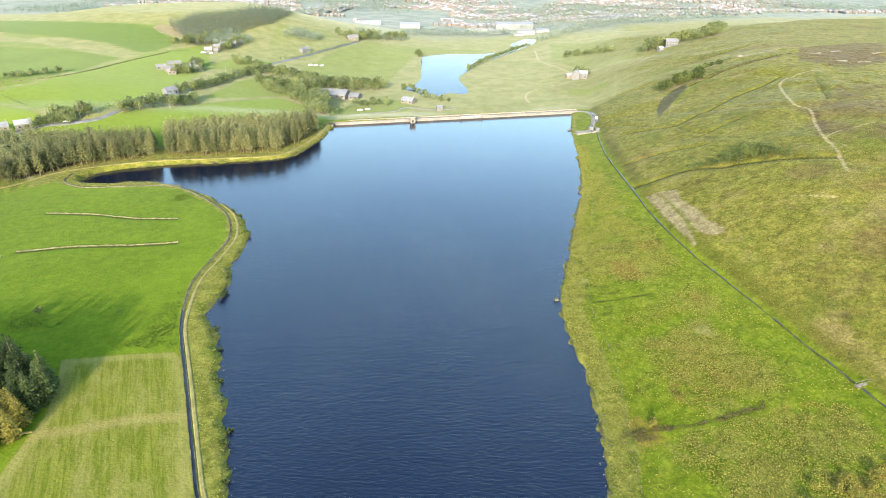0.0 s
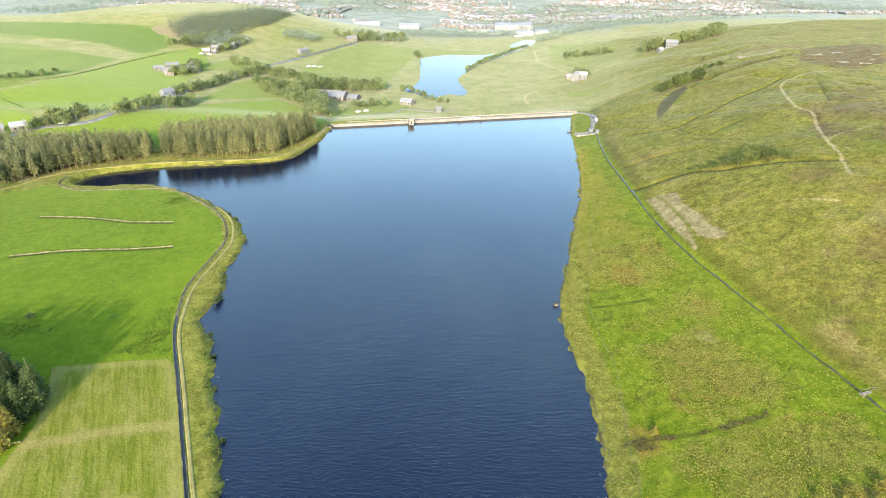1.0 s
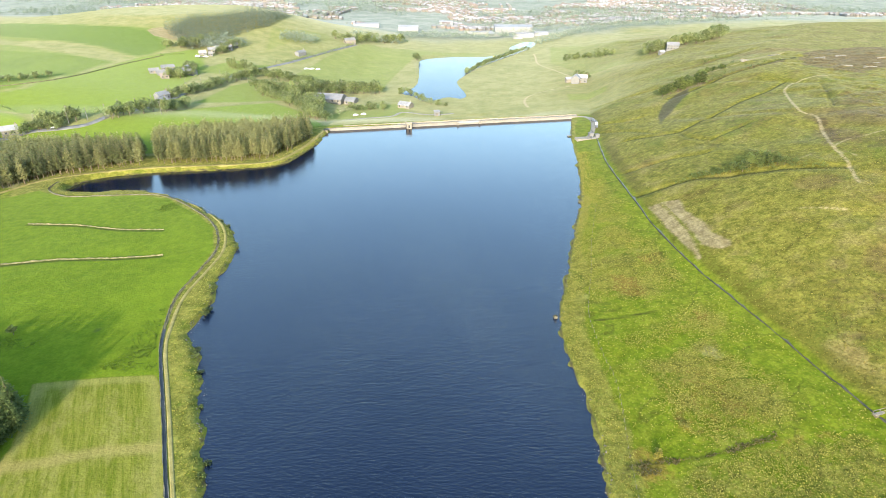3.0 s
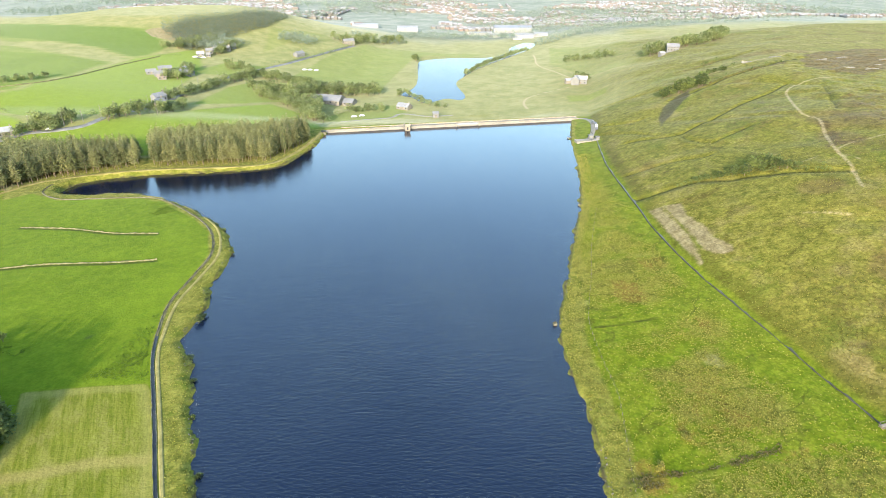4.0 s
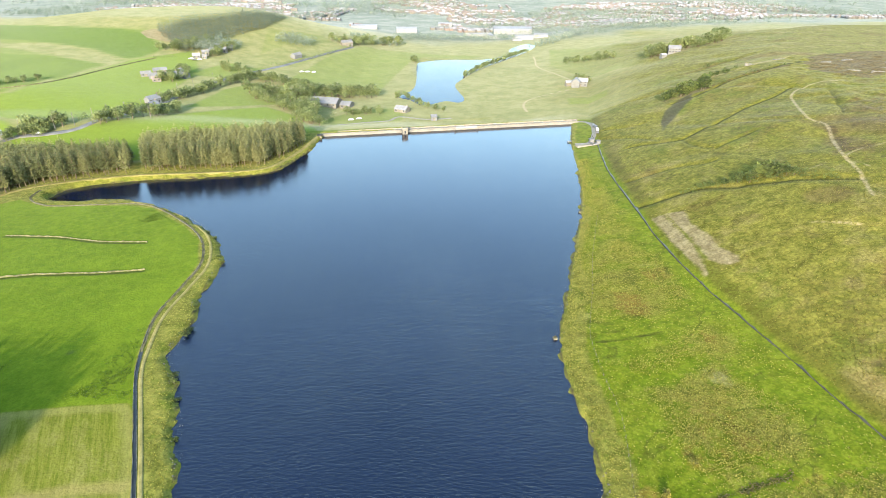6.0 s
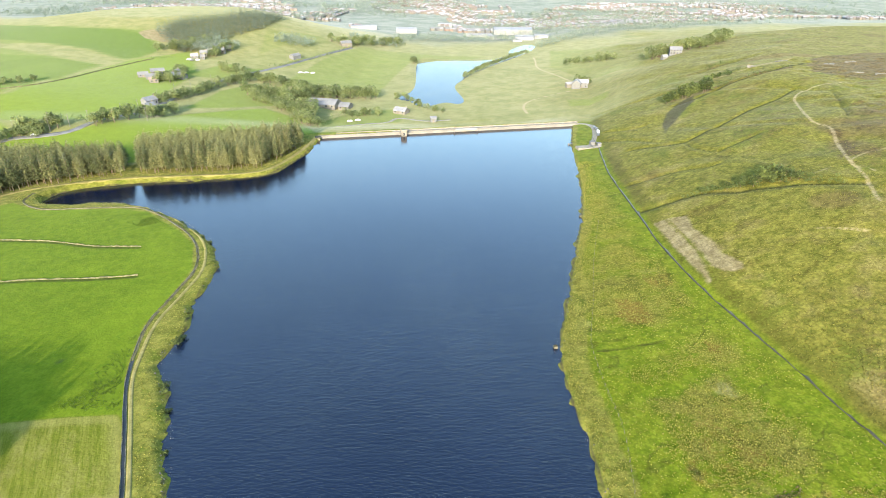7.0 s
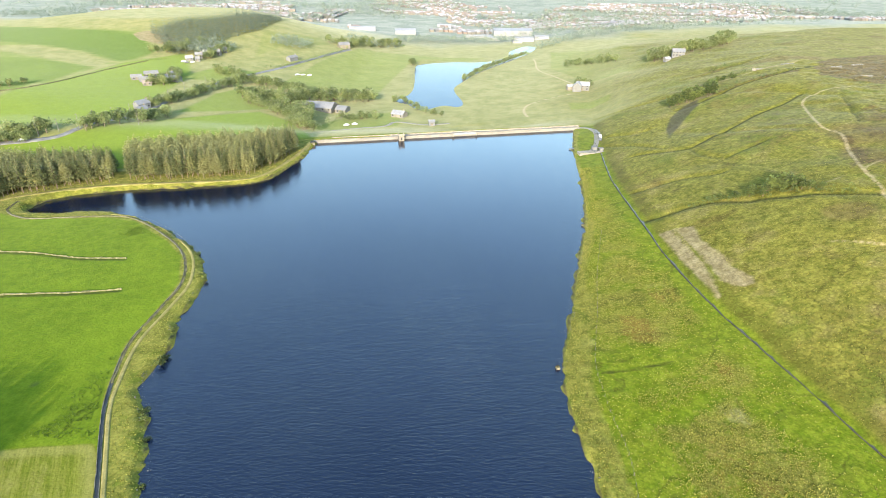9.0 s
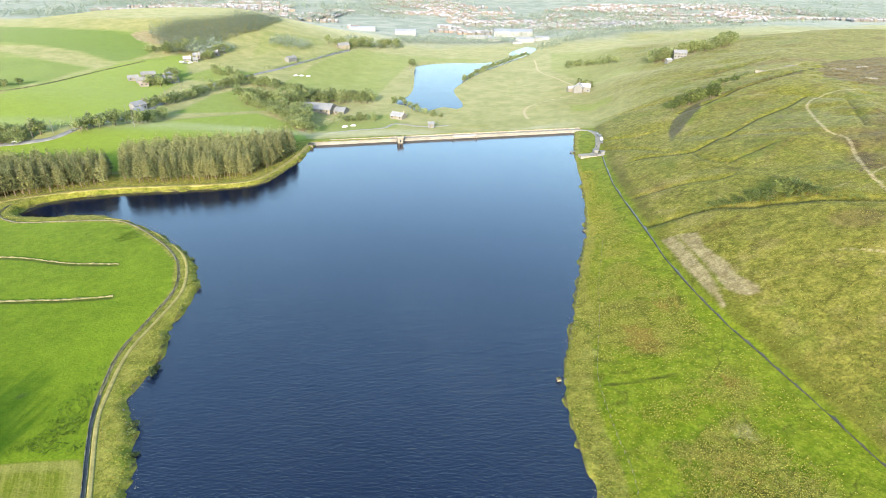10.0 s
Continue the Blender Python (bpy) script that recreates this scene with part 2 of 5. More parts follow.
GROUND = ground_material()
WATER = water_material()
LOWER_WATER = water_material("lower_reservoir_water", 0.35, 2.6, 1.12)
STONE = speckled("gritstone", (0.1326, 0.116, 0.0862), (0.2785, 0.2453, 0.1856), 2.2, 0.9, 0.05, 0.4)
PALE_STONE = speckled("dam_masonry", (0.128, 0.122, 0.106), (0.176, 0.168, 0.146), 6.0, 0.85, 0.03, 0.6)
CHANNEL_STONE = speckled("mossy_channel_stone", (0.055, 0.052, 0.032), (0.165, 0.150, 0.105), 2.0, 0.85, 0.04, 0.3)
GRASSY_WALL = speckled("overgrown_wall_stone", (0.060, 0.064, 0.026), (0.175, 0.160, 0.085), 1.6, 0.9, 0.05, 0.3)
DARK_STONE = speckled("wet_channel_stone", (0.0234, 0.0234, 0.0203), (0.0585, 0.0562, 0.0468), 2.0, 0.95, 0.04, 0.3)
ASPHALT = speckled("old_asphalt", (0.098, 0.098, 0.096), (0.160, 0.158, 0.152), 5.0, 0.9, 0.01, 0.5)
GRAVEL = speckled("pale_gravel", (0.150, 0.138, 0.110), (0.225, 0.207, 0.170), 3.0, 0.95, 0.02, 0.3)
GRASS_PATH = speckled("trodden_grass", (0.1350, 0.1200, 0.0320), (0.2300, 0.1950, 0.0700), 2.5, 0.95, 0.05, 0.4)
CONIFER = leaf_material("conifer_needles", (0.092, 0.110, 0.040), (0.230, 0.232, 0.090), 0.9, 0.2)
SPRUCE = leaf_material("spruce_needles", (0.026, 0.046, 0.014), (0.105, 0.138, 0.040), 0.6, 0.05)
LARCH = leaf_material("yellowing_needles", (0.096, 0.096, 0.016), (0.272, 0.24, 0.044), 0.3)
# far leaves: distance haze put into greyed, paler colours and strong sheen
HAZED_NEEDLES = leaf_material("hazed_needles", (0.080, 0.110, 0.078), (0.135, 0.172, 0.118), 0.5, 0.5)
HAZED_LEAF = leaf_material("hazed_broad_leaves", (0.125, 0.162, 0.122), (0.185, 0.225, 0.165), 0.5, 0.65)
BROADLEAF = leaf_material("broad_leaves", (0.040, 0.060, 0.016), (0.135, 0.165, 0.045), 0.6, 0.15)
# broad leaves again, lightened and given sheen for the valley's haze
VALLEY_LEAF = leaf_material("valley_leaves", (0.085, 0.112, 0.040), (0.195, 0.232, 0.085), 0.6, 0.4)
BARK = speckled("bark", (0.078, 0.0585, 0.039), (0.1872, 0.1482, 0.1092), 0.8, 0.9, 0.03)
RUSH = leaf_material("rush_blades", (0.125, 0.128, 0.018), (0.290, 0.265, 0.060), 0.0, 0.1)
BROWN_REED = leaf_material("dead_reeds", (0.050, 0.055, 0.016), (0.16, 0.125, 0.05), 0.0)
SEDGE = leaf_material("dark_sedge", (0.045, 0.080, 0.009), (0.105, 0.145, 0.020), 0.0, 0.05)
DITCH_WATER = speckled("ditch_water", (0.0130, 0.0140, 0.0135), (0.0280, 0.0290, 0.0270), 3.0, 0.3)
TUSSOCK = leaf_material("moor_grass_blades", (0.075, 0.080, 0.010), (0.230, 0.205, 0.050), 0.0, 0.1)
BOULDER = speckled("shore_stone", (0.060, 0.055, 0.045), (0.150, 0.138, 0.112), 1.0, 0.85, 0.05, 0.2)
WHITEWASH = speckled("whitewashed_render", (0.1092, 0.1108, 0.1092), (0.1482, 0.1498, 0.1482), 3.0, 0.85)
ROUGHCAST = speckled("buff_stone_wall", (0.1248, 0.1139, 0.0936), (0.1872, 0.1732, 0.1451), 2.0, 0.9)
BRICK = speckled("red_brick_wall", (0.1582, 0.1156, 0.0943), (0.2190, 0.1704, 0.1430), 2.0, 0.9)
SLATE = speckled("slate_roof", (0.1338, 0.1369, 0.1430), (0.2190, 0.2221, 0.2281), 2.5, 0.6, 0.0, 0.4, 0.0, 0.5)
TILE_ROOF = speckled("brown_tile_roof", (0.1338, 0.1095, 0.0973), (0.1947, 0.1643, 0.1491), 2.5, 0.8, 0.0, 0.4, 0.0, 0.5)
SHEET_ROOF = speckled("fibre_cement_sheet", (0.1131, 0.1139, 0.1139), (0.1677, 0.1700, 0.1700), 8.0, 0.8)
WHITE_SHEET = speckled("white_cladding", (0.1716, 0.1763, 0.1794), (0.2223, 0.2262, 0.2301), 9.0, 0.5)
DARK_GLASS = speckled("dark_window", (0.0156, 0.0195, 0.0234), (0.039, 0.0468, 0.0546), 3.0, 0.15)
TIMBER = speckled("weathered_timber", (0.1014, 0.0858, 0.0663), (0.2028, 0.1716, 0.1326), 0.7, 0.85)

CATCH_WATER = speckled("catchwater_stream", (0.022, 0.022, 0.020), (0.048, 0.047, 0.041), 3.0, 0.35)
CATCH_WATER.node_tree.nodes["Principled BSDF"].inputs["Specular IOR Level"].default_value = 0.25
# ---- the lie of the land ----
def ramp(a, b, v):
    k = np.clip((v - a) / (b - a), 0, 1)
    return k * k * (3 - 2 * k)


def lattice(i, j, seed):
    h = (i * 374761393 + j * 668265263 + seed * 974634777) & 0x7FFFFFFF
    h = ((h ^ (h >> 13)) * 1274126177) & 0x7FFFFFFF
    return ((h ^ (h >> 16)) & 0xFFFF) / 65535.0


def fbm(x, y, size, octaves=3, seed=0):
    """Value noise, -1 to 1, with its largest swells about size metres across."""
    x, y = np.asarray(x, float), np.asarray(y, float)
    total, amp, norm = np.zeros(np.broadcast(x, y).shape), 1.0, 0.0
    for o in range(octaves):
        u, v = x / size + 17.3 * o, y / size - 9.1 * o
        i, j = np.floor(u).astype(np.int64), np.floor(v).astype(np.int64)
        fu, fv = u - i, v - j
        fu, fv = fu * fu * (3 - 2 * fu), fv * fv * (3 - 2 * fv)
        a, b = lattice(i, j, seed + o), lattice(i + 1, j, seed + o)
        c, d = lattice(i, j + 1, seed + o), lattice(i + 1, j + 1, seed + o)
        total += amp * ((a * (1 - fu) + b * fu) * (1 - fv) + (c * (1 - fu) + d * fu) * fv)
        norm, amp, size = norm + amp, amp * 0.5, size * 0.5
    return 2 * total / norm - 1


def smooth_line(points, steps=5, closed=False):
    """A Catmull-Rom line through the points."""
    p = [np.array(q, float) for q in points]
    n = len(p)
    out = []
    for i in range(n if closed else n - 1):
        a, b, c, d = (p[k % n] if closed else p[min(max(k, 0), n - 1)] for k in (i - 1, i, i + 1, i + 2))
        for s in range(steps):
            k = s / steps
            out.append(0.5 * (2 * b + (c - a) * k + (2 * a - 5 * b + 4 * c - d) * k * k + (3 * b - a - 3 * c + d) * k ** 3))
    if not closed:
        out.append(p[-1])
    return np.array(out)


def line_distance(x, y, line, closed=False):
    """Distance in the plan to a line of points."""
    best = np.full(np.shape(x), 1e12)
    m = len(line)
    for i in range(m if closed else m - 1):
        (ax, ay), (bx, by) = line[i], line[(i + 1) % m]
        ex, ey = bx - ax, by - ay
        k = np.clip(((x - ax) * ex + (y - ay) * ey) / (ex * ex + ey * ey + 1e-9), 0, 1)
        best = np.minimum(best, (x - ax - k * ex) ** 2 + (y - ay - k * ey) ** 2)
    return np.sqrt(best)


def inside(x, y, ring):
    odd = np.zeros(np.shape(x), bool)
    m = len(ring)
    for i in range(m):
        (ax, ay), (bx, by) = ring[i], ring[(i + 1) % m]
        if ay != by:
            odd ^= ((ay > y) != (by > y)) & (x < (bx - ax) * (y - ay) / (by - ay) + ax)
    return odd


def within_ring(x, y, ring, reach=60.0):
    """Signed distance to a closed ring, positive inside; cut off at reach."""
    x, y = np.asarray(x, float), np.asarray(y, float)
    out = np.full(np.shape(x), -reach)
    lo, hi = ring.min(0) - reach, ring.max(0) + reach
    near = (x > lo[0]) & (x < hi[0]) & (y > lo[1]) & (y < hi[1])
    if near.any():
        xs, ys = x[near], y[near]
        d = np.minimum(line_distance(xs, ys, ring, True), reach)
        out[near] = np.where(inside(xs, ys, ring), d, -d)
    return out


SHORE = smooth_line([
    (-30, -60), (-46, 40), (-51.8, 88.9), (-56.0, 102.4), (-58.2, 108.9), (-62.4, 118.2), (-67.7, 132.2), (-74.7, 148.7), (-82.6, 163.0), (-82.1, 177.8),
    (-85.8, 196.8), (-85.4, 215.4), (-87.5, 224.6), (-96.1, 242.6), (-105.9, 253.8), (-120.1, 266.7), (-136.1, 278.2), (-150.7, 284.7),
    (-169.1, 285.5), (-182.9, 283.0), (-194.7, 285.5), (-196.8, 297.6), (-183.6, 308.6), (-160.7, 315.4), (-129.6, 320.4), (-98.1, 327.6),
    (-87.2, 348.7), (-80.0, 378.9)], 5)
SHORE = np.vstack([SHORE, [(-79.2, 401.6), (98.2, 435.7)], smooth_line([
    (97.0, 430.0), (86.0, 376.4), (78.1, 318.5), (69.4, 274.3), (61.9, 249.1), (53.1, 219.0), (46.7, 196.7), (39.4, 171.9), (38.1, 154.7), (38.7, 139.9),
    (39.5, 124.7), (38.6, 109.7), (36.6, 97.0), (35.1, 88.7), (30, 40), (10, -60)], 5)])
LOWER_LAKE = smooth_line([
    (-27.5, 732.8), (-17.4, 757.0), (11.7, 768.3), (48.4, 768.5), (71.7, 782.7), (92.2, 817.6), (99.5, 861.0), (128, 912), (141, 900),
    (131.4, 862), (109.8, 817.7), (83.5, 768.7), (46.2, 700.9), (25.1, 643.3), (15.9, 605.6), (23.0, 551.1), (18.1, 534.0), (5.0, 538.8),
    (-13.3, 522.3), (-27.0, 543.5), (-37.7, 555.9), (-26.0, 590.9), (-25.1, 653.2)], 4, True)
LOWER_LEVEL = -7.0
# the catchwater that runs along the foot of the moor, level with its contour
CATCHWATER = [(126, 60), (118.5, 85), (111.2, 110.5), (108.3, 125.0), (105.2, 139.0), (101.8, 157.0), (98.3, 174.0), (95.2, 190.0), (92.8, 208.0), (91.5, 228.0), (91.8, 251.0), (92.8, 280.0), (94.8, 319.0), (98.8, 350.0), (103, 378), (104.5, 400)]


# rills, peaty ditches and sunken walls on the moor
RILLS = [(smooth_line(line), half) for line, half in (
    ([(112, 345), (118, 341), (127, 331), (134, 325), (144, 329), (161, 338), (180, 351), (198, 359), (214, 371)], 0.85), ([(94, 264), (101, 262), (112, 260), (119, 257), (127, 249), (133, 247), (140, 242), (148, 238), (163, 227)], 0.9),
    ([(140, 297), (150, 300), (161, 303)], 0.5), ([(98, 296), (110, 293), (120, 290), (130, 283), (134, 283)], 0.5), ([(112, 464), (129, 451), (145, 447), (166, 439)], 0.6),
    ([(112, 398), (125, 383), (133, 381)], 0.45), ([(154, 399), (172, 402), (194, 414), (211, 417), (228, 420), (243, 426), (262, 440)], 1.1), ([(187, 480), (204, 477), (221, 484), (236, 487), (262, 496)], 0.8),
    ([(106, 384), (118, 362), (127, 338)], 0.4), ([(138, 300), (134, 312), (134, 325)], 0.5), ([(200, 300), (212, 325), (222, 348)], 0.5),
    ([(50, 167.4), (60.6, 167.8), (71.4, 169.3)], 0.6), ([(43, 106), (47, 107.5), (58, 108), (70, 110), (82, 113.5)], 0.5), 
    # two lines in front of the pasture walls, drawn dark like the rills
    ([(-186, 241.0), (-162.9, 240.4), (-142.8, 236.6), (-123.4, 236.6)], 0.9), ([(-174.7, 203.0), (-154.7, 208.0), (-128.0, 210.5), (-113.7, 213.1)], 0.9),
    ([(-160, 158), (-146, 160.5), (-134, 160)], 0.15))]


def rill_depth(x, y):
    """How far inside the nearest rill, in metres; negative beside it."""
    best = np.full(np.shape(x), -9.0)
    for line, half in RILLS:
        lo, hi = line.min(0) - 8, line.max(0) + 8
        near = (x > lo[0]) & (x < hi[0]) & (y > lo[1]) & (y < hi[1])
        if near.any():
            best[near] = np.maximum(best[near], half - line_distance(x[near], y[near], line))
    return best


def catchwater_x(y):
    return np.interp(y, [p[1] for p in CATCHWATER] + [900, 1600], [p[0] for p in CATCHWATER] + [210, 330])


def below_dam(x, y):
    """Metres downstream of the dam's water edge."""
    return (x + 79.2) * -0.189 + (y - 401.6) * 0.982


def height(x, y):
    x, y = np.asarray(x, float), np.asarray(y, float)
    dd = below_dam(x, y)
    floor = 2.0 - 9.4 * ramp(5, 34, dd) - 16 * ramp(860, 1500, y)
    far = ramp(10, 60, dd)
    # pastures rising to the hill beyond the plantation
    dl = np.maximum(0, -92 + 0.03 * (y - 430) - x)
    near_left = 1.3 + 0.012 * dl
    rise = 62 * (1 - np.exp(-0.155 * dl / 62)) * (1 - 0.75 * ramp(620, 1250, y))
    far_left = np.maximum(floor, near_left * (1 - far) - 7 * far) + rise
    k = ramp(310, 470, y)
    left = near_left * (1 - k) + far_left * k
    left = left + 38 * np.exp(-((x + 310) / 185) ** 2 - ((y - 850) / 160) ** 2)
    # meadow and moor
    xd = catchwater_x(y)
    zd = np.interp(y, [200, 260, 300, 370, 420, 470], [7.0, 6.4, 5.0, 2.6, 2.0, 0.0]) - 16 * ramp(860, 1500, y)
    d = x - xd
    fade = 1 - 0.15 * ramp(470, 640, y) - 0.57 * ramp(600, 900, y) - 0.24 * ramp(900, 1500, y)
    moor = zd + 66 * (1 - np.exp(-np.maximum(d, 0) / 125)) * fade
    swell = fbm(x, y, 60, 3, 3) * 2.8 + fbm(x, y, 16, 2, 7) * 0.45
    moor = moor + swell * ramp(0, 60, d) * ramp(0, 200, 1500 - y)
    moor = moor - 0.9 * ramp(-2.0, 0.6, rill_depth(x, y)) - 0.8 * ramp(0.70, 1.0, 1 - np.abs(fbm(0.8 * x + 0.6 * y, 0.35 * (0.8 * y - 0.6 * x), 34, 3, 9))) * ramp(10, 60, d)
    dw = within_ring(x, y, SHORE, 80.0)
    dw = dw + (fbm(x, y, 7, 2, 11) * 1.3 + fbm(x, y, 2.4, 1, 13) * 0.8) * (1 - ramp(-4, 1, dd))
    share = np.clip(-dw, 0, None) / (np.clip(-dw, 0, None) + np.clip(-d, 0.01, None))
    meadow = 0.7 + (zd - 0.7) * share + fbm(x, y, 22, 3, 5) * 0.35
    right = np.where(d > 0, moor, np.where(dd > 6, floor + (zd - floor) * ramp(-90, 0, d), meadow))
    side = ramp(-60, 40, x - 0.05 * (y - 430))
    z = left * (1 - side) + right * side
    z = z + fbm(x, y, 30, 3, 1) * 0.25 * ramp(-10, -40, dw)
    # the far side of the town's valley
    z = z + 150 * ramp(1500, 3600, y) + 40 * fbm(x, y, 700, 3, 21) * ramp(1300, 2600, y)
    # banks and beds of the two reservoirs
    bank = np.clip(-dw, 0, None)
    z = np.where(dw > 0, -0.28 * np.minimum(dw, 14), np.minimum(z, 0.75 * ramp(0, 2.2, bank) + 0.55 * bank))
    lake = within_ring(x, y, LOWER_LAKE, 60.0)
    shore = np.clip(-lake, 0, None)
    z = np.where(lake > 0, LOWER_LEVEL - 0.1 * np.minimum(lake, 20), np.where(shore < 59, np.minimum(np.maximum(z, LOWER_LEVEL + 0.15 * ramp(0, 2, shore)), LOWER_LEVEL + 0.15 + 0.25 * shore), z))
    return z


def ground_at(x, y):
    return float(height(np.array([x]), np.array([y]))[0])


# ---- builders ----
def mesh_from(name, verts, faces, materials, smooth=False):
    me = bpy.data.meshes.new(name)
    me.from_pydata([tuple(map(float, v)) for v in verts], [], faces)
    for m in materials if isinstance(materials, (list, tuple)) else (materials,):
        me.materials.append(m)
    if smooth:
        me.polygons.foreach_set("use_smooth", np.ones(len(me.polygons), bool))
    me.update()
    return me


def triangle_mesh(name, verts, tris, material, smooth=False):
    """A large mesh from arrays of corners and triangles."""
    me = bpy.data.meshes.new(name)
    me.vertices.add(len(verts))
    me.vertices.foreach_set("co", np.asarray(verts, np.float32).ravel())
    me.loops.add(len(tris) * 3)
    me.loops.foreach_set("vertex_index", np.asarray(tris, np.int32).ravel())
    me.polygons.add(len(tris))
    me.polygons.foreach_set("loop_start", np.arange(0, len(tris) * 3, 3, dtype=np.int32))
    me.materials.append(material)
    if smooth:
        me.polygons.foreach_set("use_smooth", np.ones(len(tris), bool))
    me.update(calc_edges=True)
    return me


def part(name, me, parent, label="", m=None):
    ob = new(name, me)
    ob.parent = parent
    if m is not None:
        ob.matrix_basis = m
    if label:
        ob["label"] = label
    return ob


def thing(name, label, category, group="", kind="", x=0.0, y=0.0, z=0.0, turn=0.0):
    ob = new(name)
    ob.empty_display_size = 0.5
    ob.matrix_basis = pose(x, y, z, 0, 0, turn)
    return tagged(ob, label, category, group, kind)


def box_data(x0, x1, y0, y1, z0, z1):
    v = [(x0, y0, z0), (x1, y0, z0), (x1, y1, z0), (x0, y1, z0), (x0, y0, z1), (x1, y0, z1), (x1, y1, z1), (x0, y1, z1)]
    f = [(0, 3, 2, 1), (4, 5, 6, 7), (0, 1, 5, 4), (1, 2, 6, 5), (2, 3, 7, 6), (3, 0, 4, 7)]
    return v, f


def join_data(pieces):
    verts, faces = [], []
    for v, f in pieces:
        faces += [tuple(i + len(verts) for i in q) for q in f]
        verts += list(v)
    return verts, faces


def spaced(line, step):
    """The line walked at even steps, with the way along it."""
    line = np.asarray(line, float)
    seg = np.linalg.norm(np.diff(line, axis=0), axis=1)
    run = np.concatenate([[0], np.cumsum(seg)])
    s = np.linspace(0, run[-1], max(2, int(round(run[-1] / step)) + 1))
    p = np.stack([np.interp(s, run, line[:, 0]), np.interp(s, run, line[:, 1])], 1)
    way = np.gradient(p, axis=0)
    return p, way / np.linalg.norm(way, axis=1)[:, None]


def sweep(line, profile, step=2.0, level=None, jitter=0.0, seed=1, closed_profile=True):
    """A solid that follows a line over the ground. profile: (offset to the right, height over the ground) round its section."""
    rng = np.random.default_rng(seed)
    p, way = spaced(line, step)
    right = np.stack([way[:, 1], -way[:, 0]], 1)
    z = height(p[:, 0], p[:, 1]) if level is None else level(p[:, 0], p[:, 1])
    k, n = len(profile), len(p)
    verts = []
    for i in range(n):
        for o, h in profile:
            a, b = rng.normal(0, 1, 2) * jitter
            verts.append((p[i, 0] + right[i, 0] * (o + a), p[i, 1] + right[i, 1] * (o + a), z[i] + h + b))
    faces = []
    for i in range(n - 1):
        for j in range(k if closed_profile else k - 1):
            a, b = i * k + j, i * k + (j + 1) % k
            faces.append((a, b, b + k, a + k))
    if closed_profile:
        faces += [tuple(range(k - 1, -1, -1)), tuple((n - 1) * k + j for j in range(k))]
    return verts, faces


def ribbon(line, width, lift, step=2.0, depth=0.5):
    """A path that lies on the ground: both edges follow it."""
    p, way = spaced(line, step)
    right = np.stack([way[:, 1], -way[:, 0]], 1)
    wid = width * (1 + 0.12 * fbm(p[:, 0], p[:, 1], 6, 2, 31))
    verts, faces, n = [], [], len(p)
    cols = (-0.5, -0.17, 0.17, 0.5)
    for c in cols:
        q = p + right * (wid * c)[:, None]
        z = height(q[:, 0], q[:, 1])
        verts += [(*a, b) for a, b in zip(q, z + lift)]
    for c in (cols[0], cols[-1]):
        q = p + right * (wid * c)[:, None]
        z = height(q[:, 0], q[:, 1])
        verts += [(*a, b) for a, b in zip(q, z + lift - depth)]
    for c in range(3):
        faces += [(c * n + i, c * n + i + 1, (c + 1) * n + i + 1, (c + 1) * n + i) for i in range(n - 1)]
    faces += [(4 * n + i, 4 * n + i + 1, i + 1, i) for i in range(n - 1)]
    faces += [(3 * n + i, 3 * n + i + 1, 5 * n + i + 1, 5 * n + i) for i in range(n - 1)]
    return verts, faces


# ---- ground: one sheet ----
def graded(low, fine_low, fine_high, high, step, growth):
    mid = list(np.arange(fine_low, fine_high + step, step))
    out, s = [], step
    v = mid[-1]
    while v < high:
        s *= growth
        v += s
        out.append(v)
    back, s, v = [], step, mid[0]
    while v > low:
        s *= growth
        v -= s
        back.append(v)
    return np.array(back[::-1] + mid + out)


PASTURE = np.array([(-57.5, 84), (-66, 104), (-79.5, 134), (-91.5, 160), (-96.5, 182), (-95.0, 202), (-95.0, 219.9), (-102.4, 239.4), (-115, 254.5), (-137, 273), (-151, 276.5),
                    (-171, 274.5), (-189, 273), (-206, 282), (-225, 262), (-300, 255), (-330, 150), (-330, 60), (-60, 60)])
MOWN = np.array([(-55, 80), (-66, 106), (-81.0, 137.5), (-84, 140.6), (-96.2, 139.8), (-117.4, 136.6), (-112, 125), (-107.5, 113.0), (-107.2, 101.6), (-105, 80)])
SWATH = [(-108, 106.5), (-98, 108), (-84, 112), (-72, 113)]
BARE = [np.array([(99.7, 247.8), (105.6, 244.3), (103.7, 233.7), (106.0, 217.5), (105.2, 210.9), (108.4, 202.1), (108.0, 199.2), (104.7, 199.2), (102.3, 201.5), (100.2, 206.0), (100.7, 220.0), (99.8, 234.0)]),
        np.array([(94.2, 248.7), (98.2, 248.0), (98.6, 234.0), (99.4, 218.0), (98.0, 205.0), (97.2, 198.0), (96.2, 197.4), (96.2, 202.9), (95.4, 213.7), (94.4, 223.6), (94.4, 236.3)]),
        np.array([(-332, 690), (-322, 703), (-296, 695), (-276, 677), (-290, 662), (-315, 670)], float)]
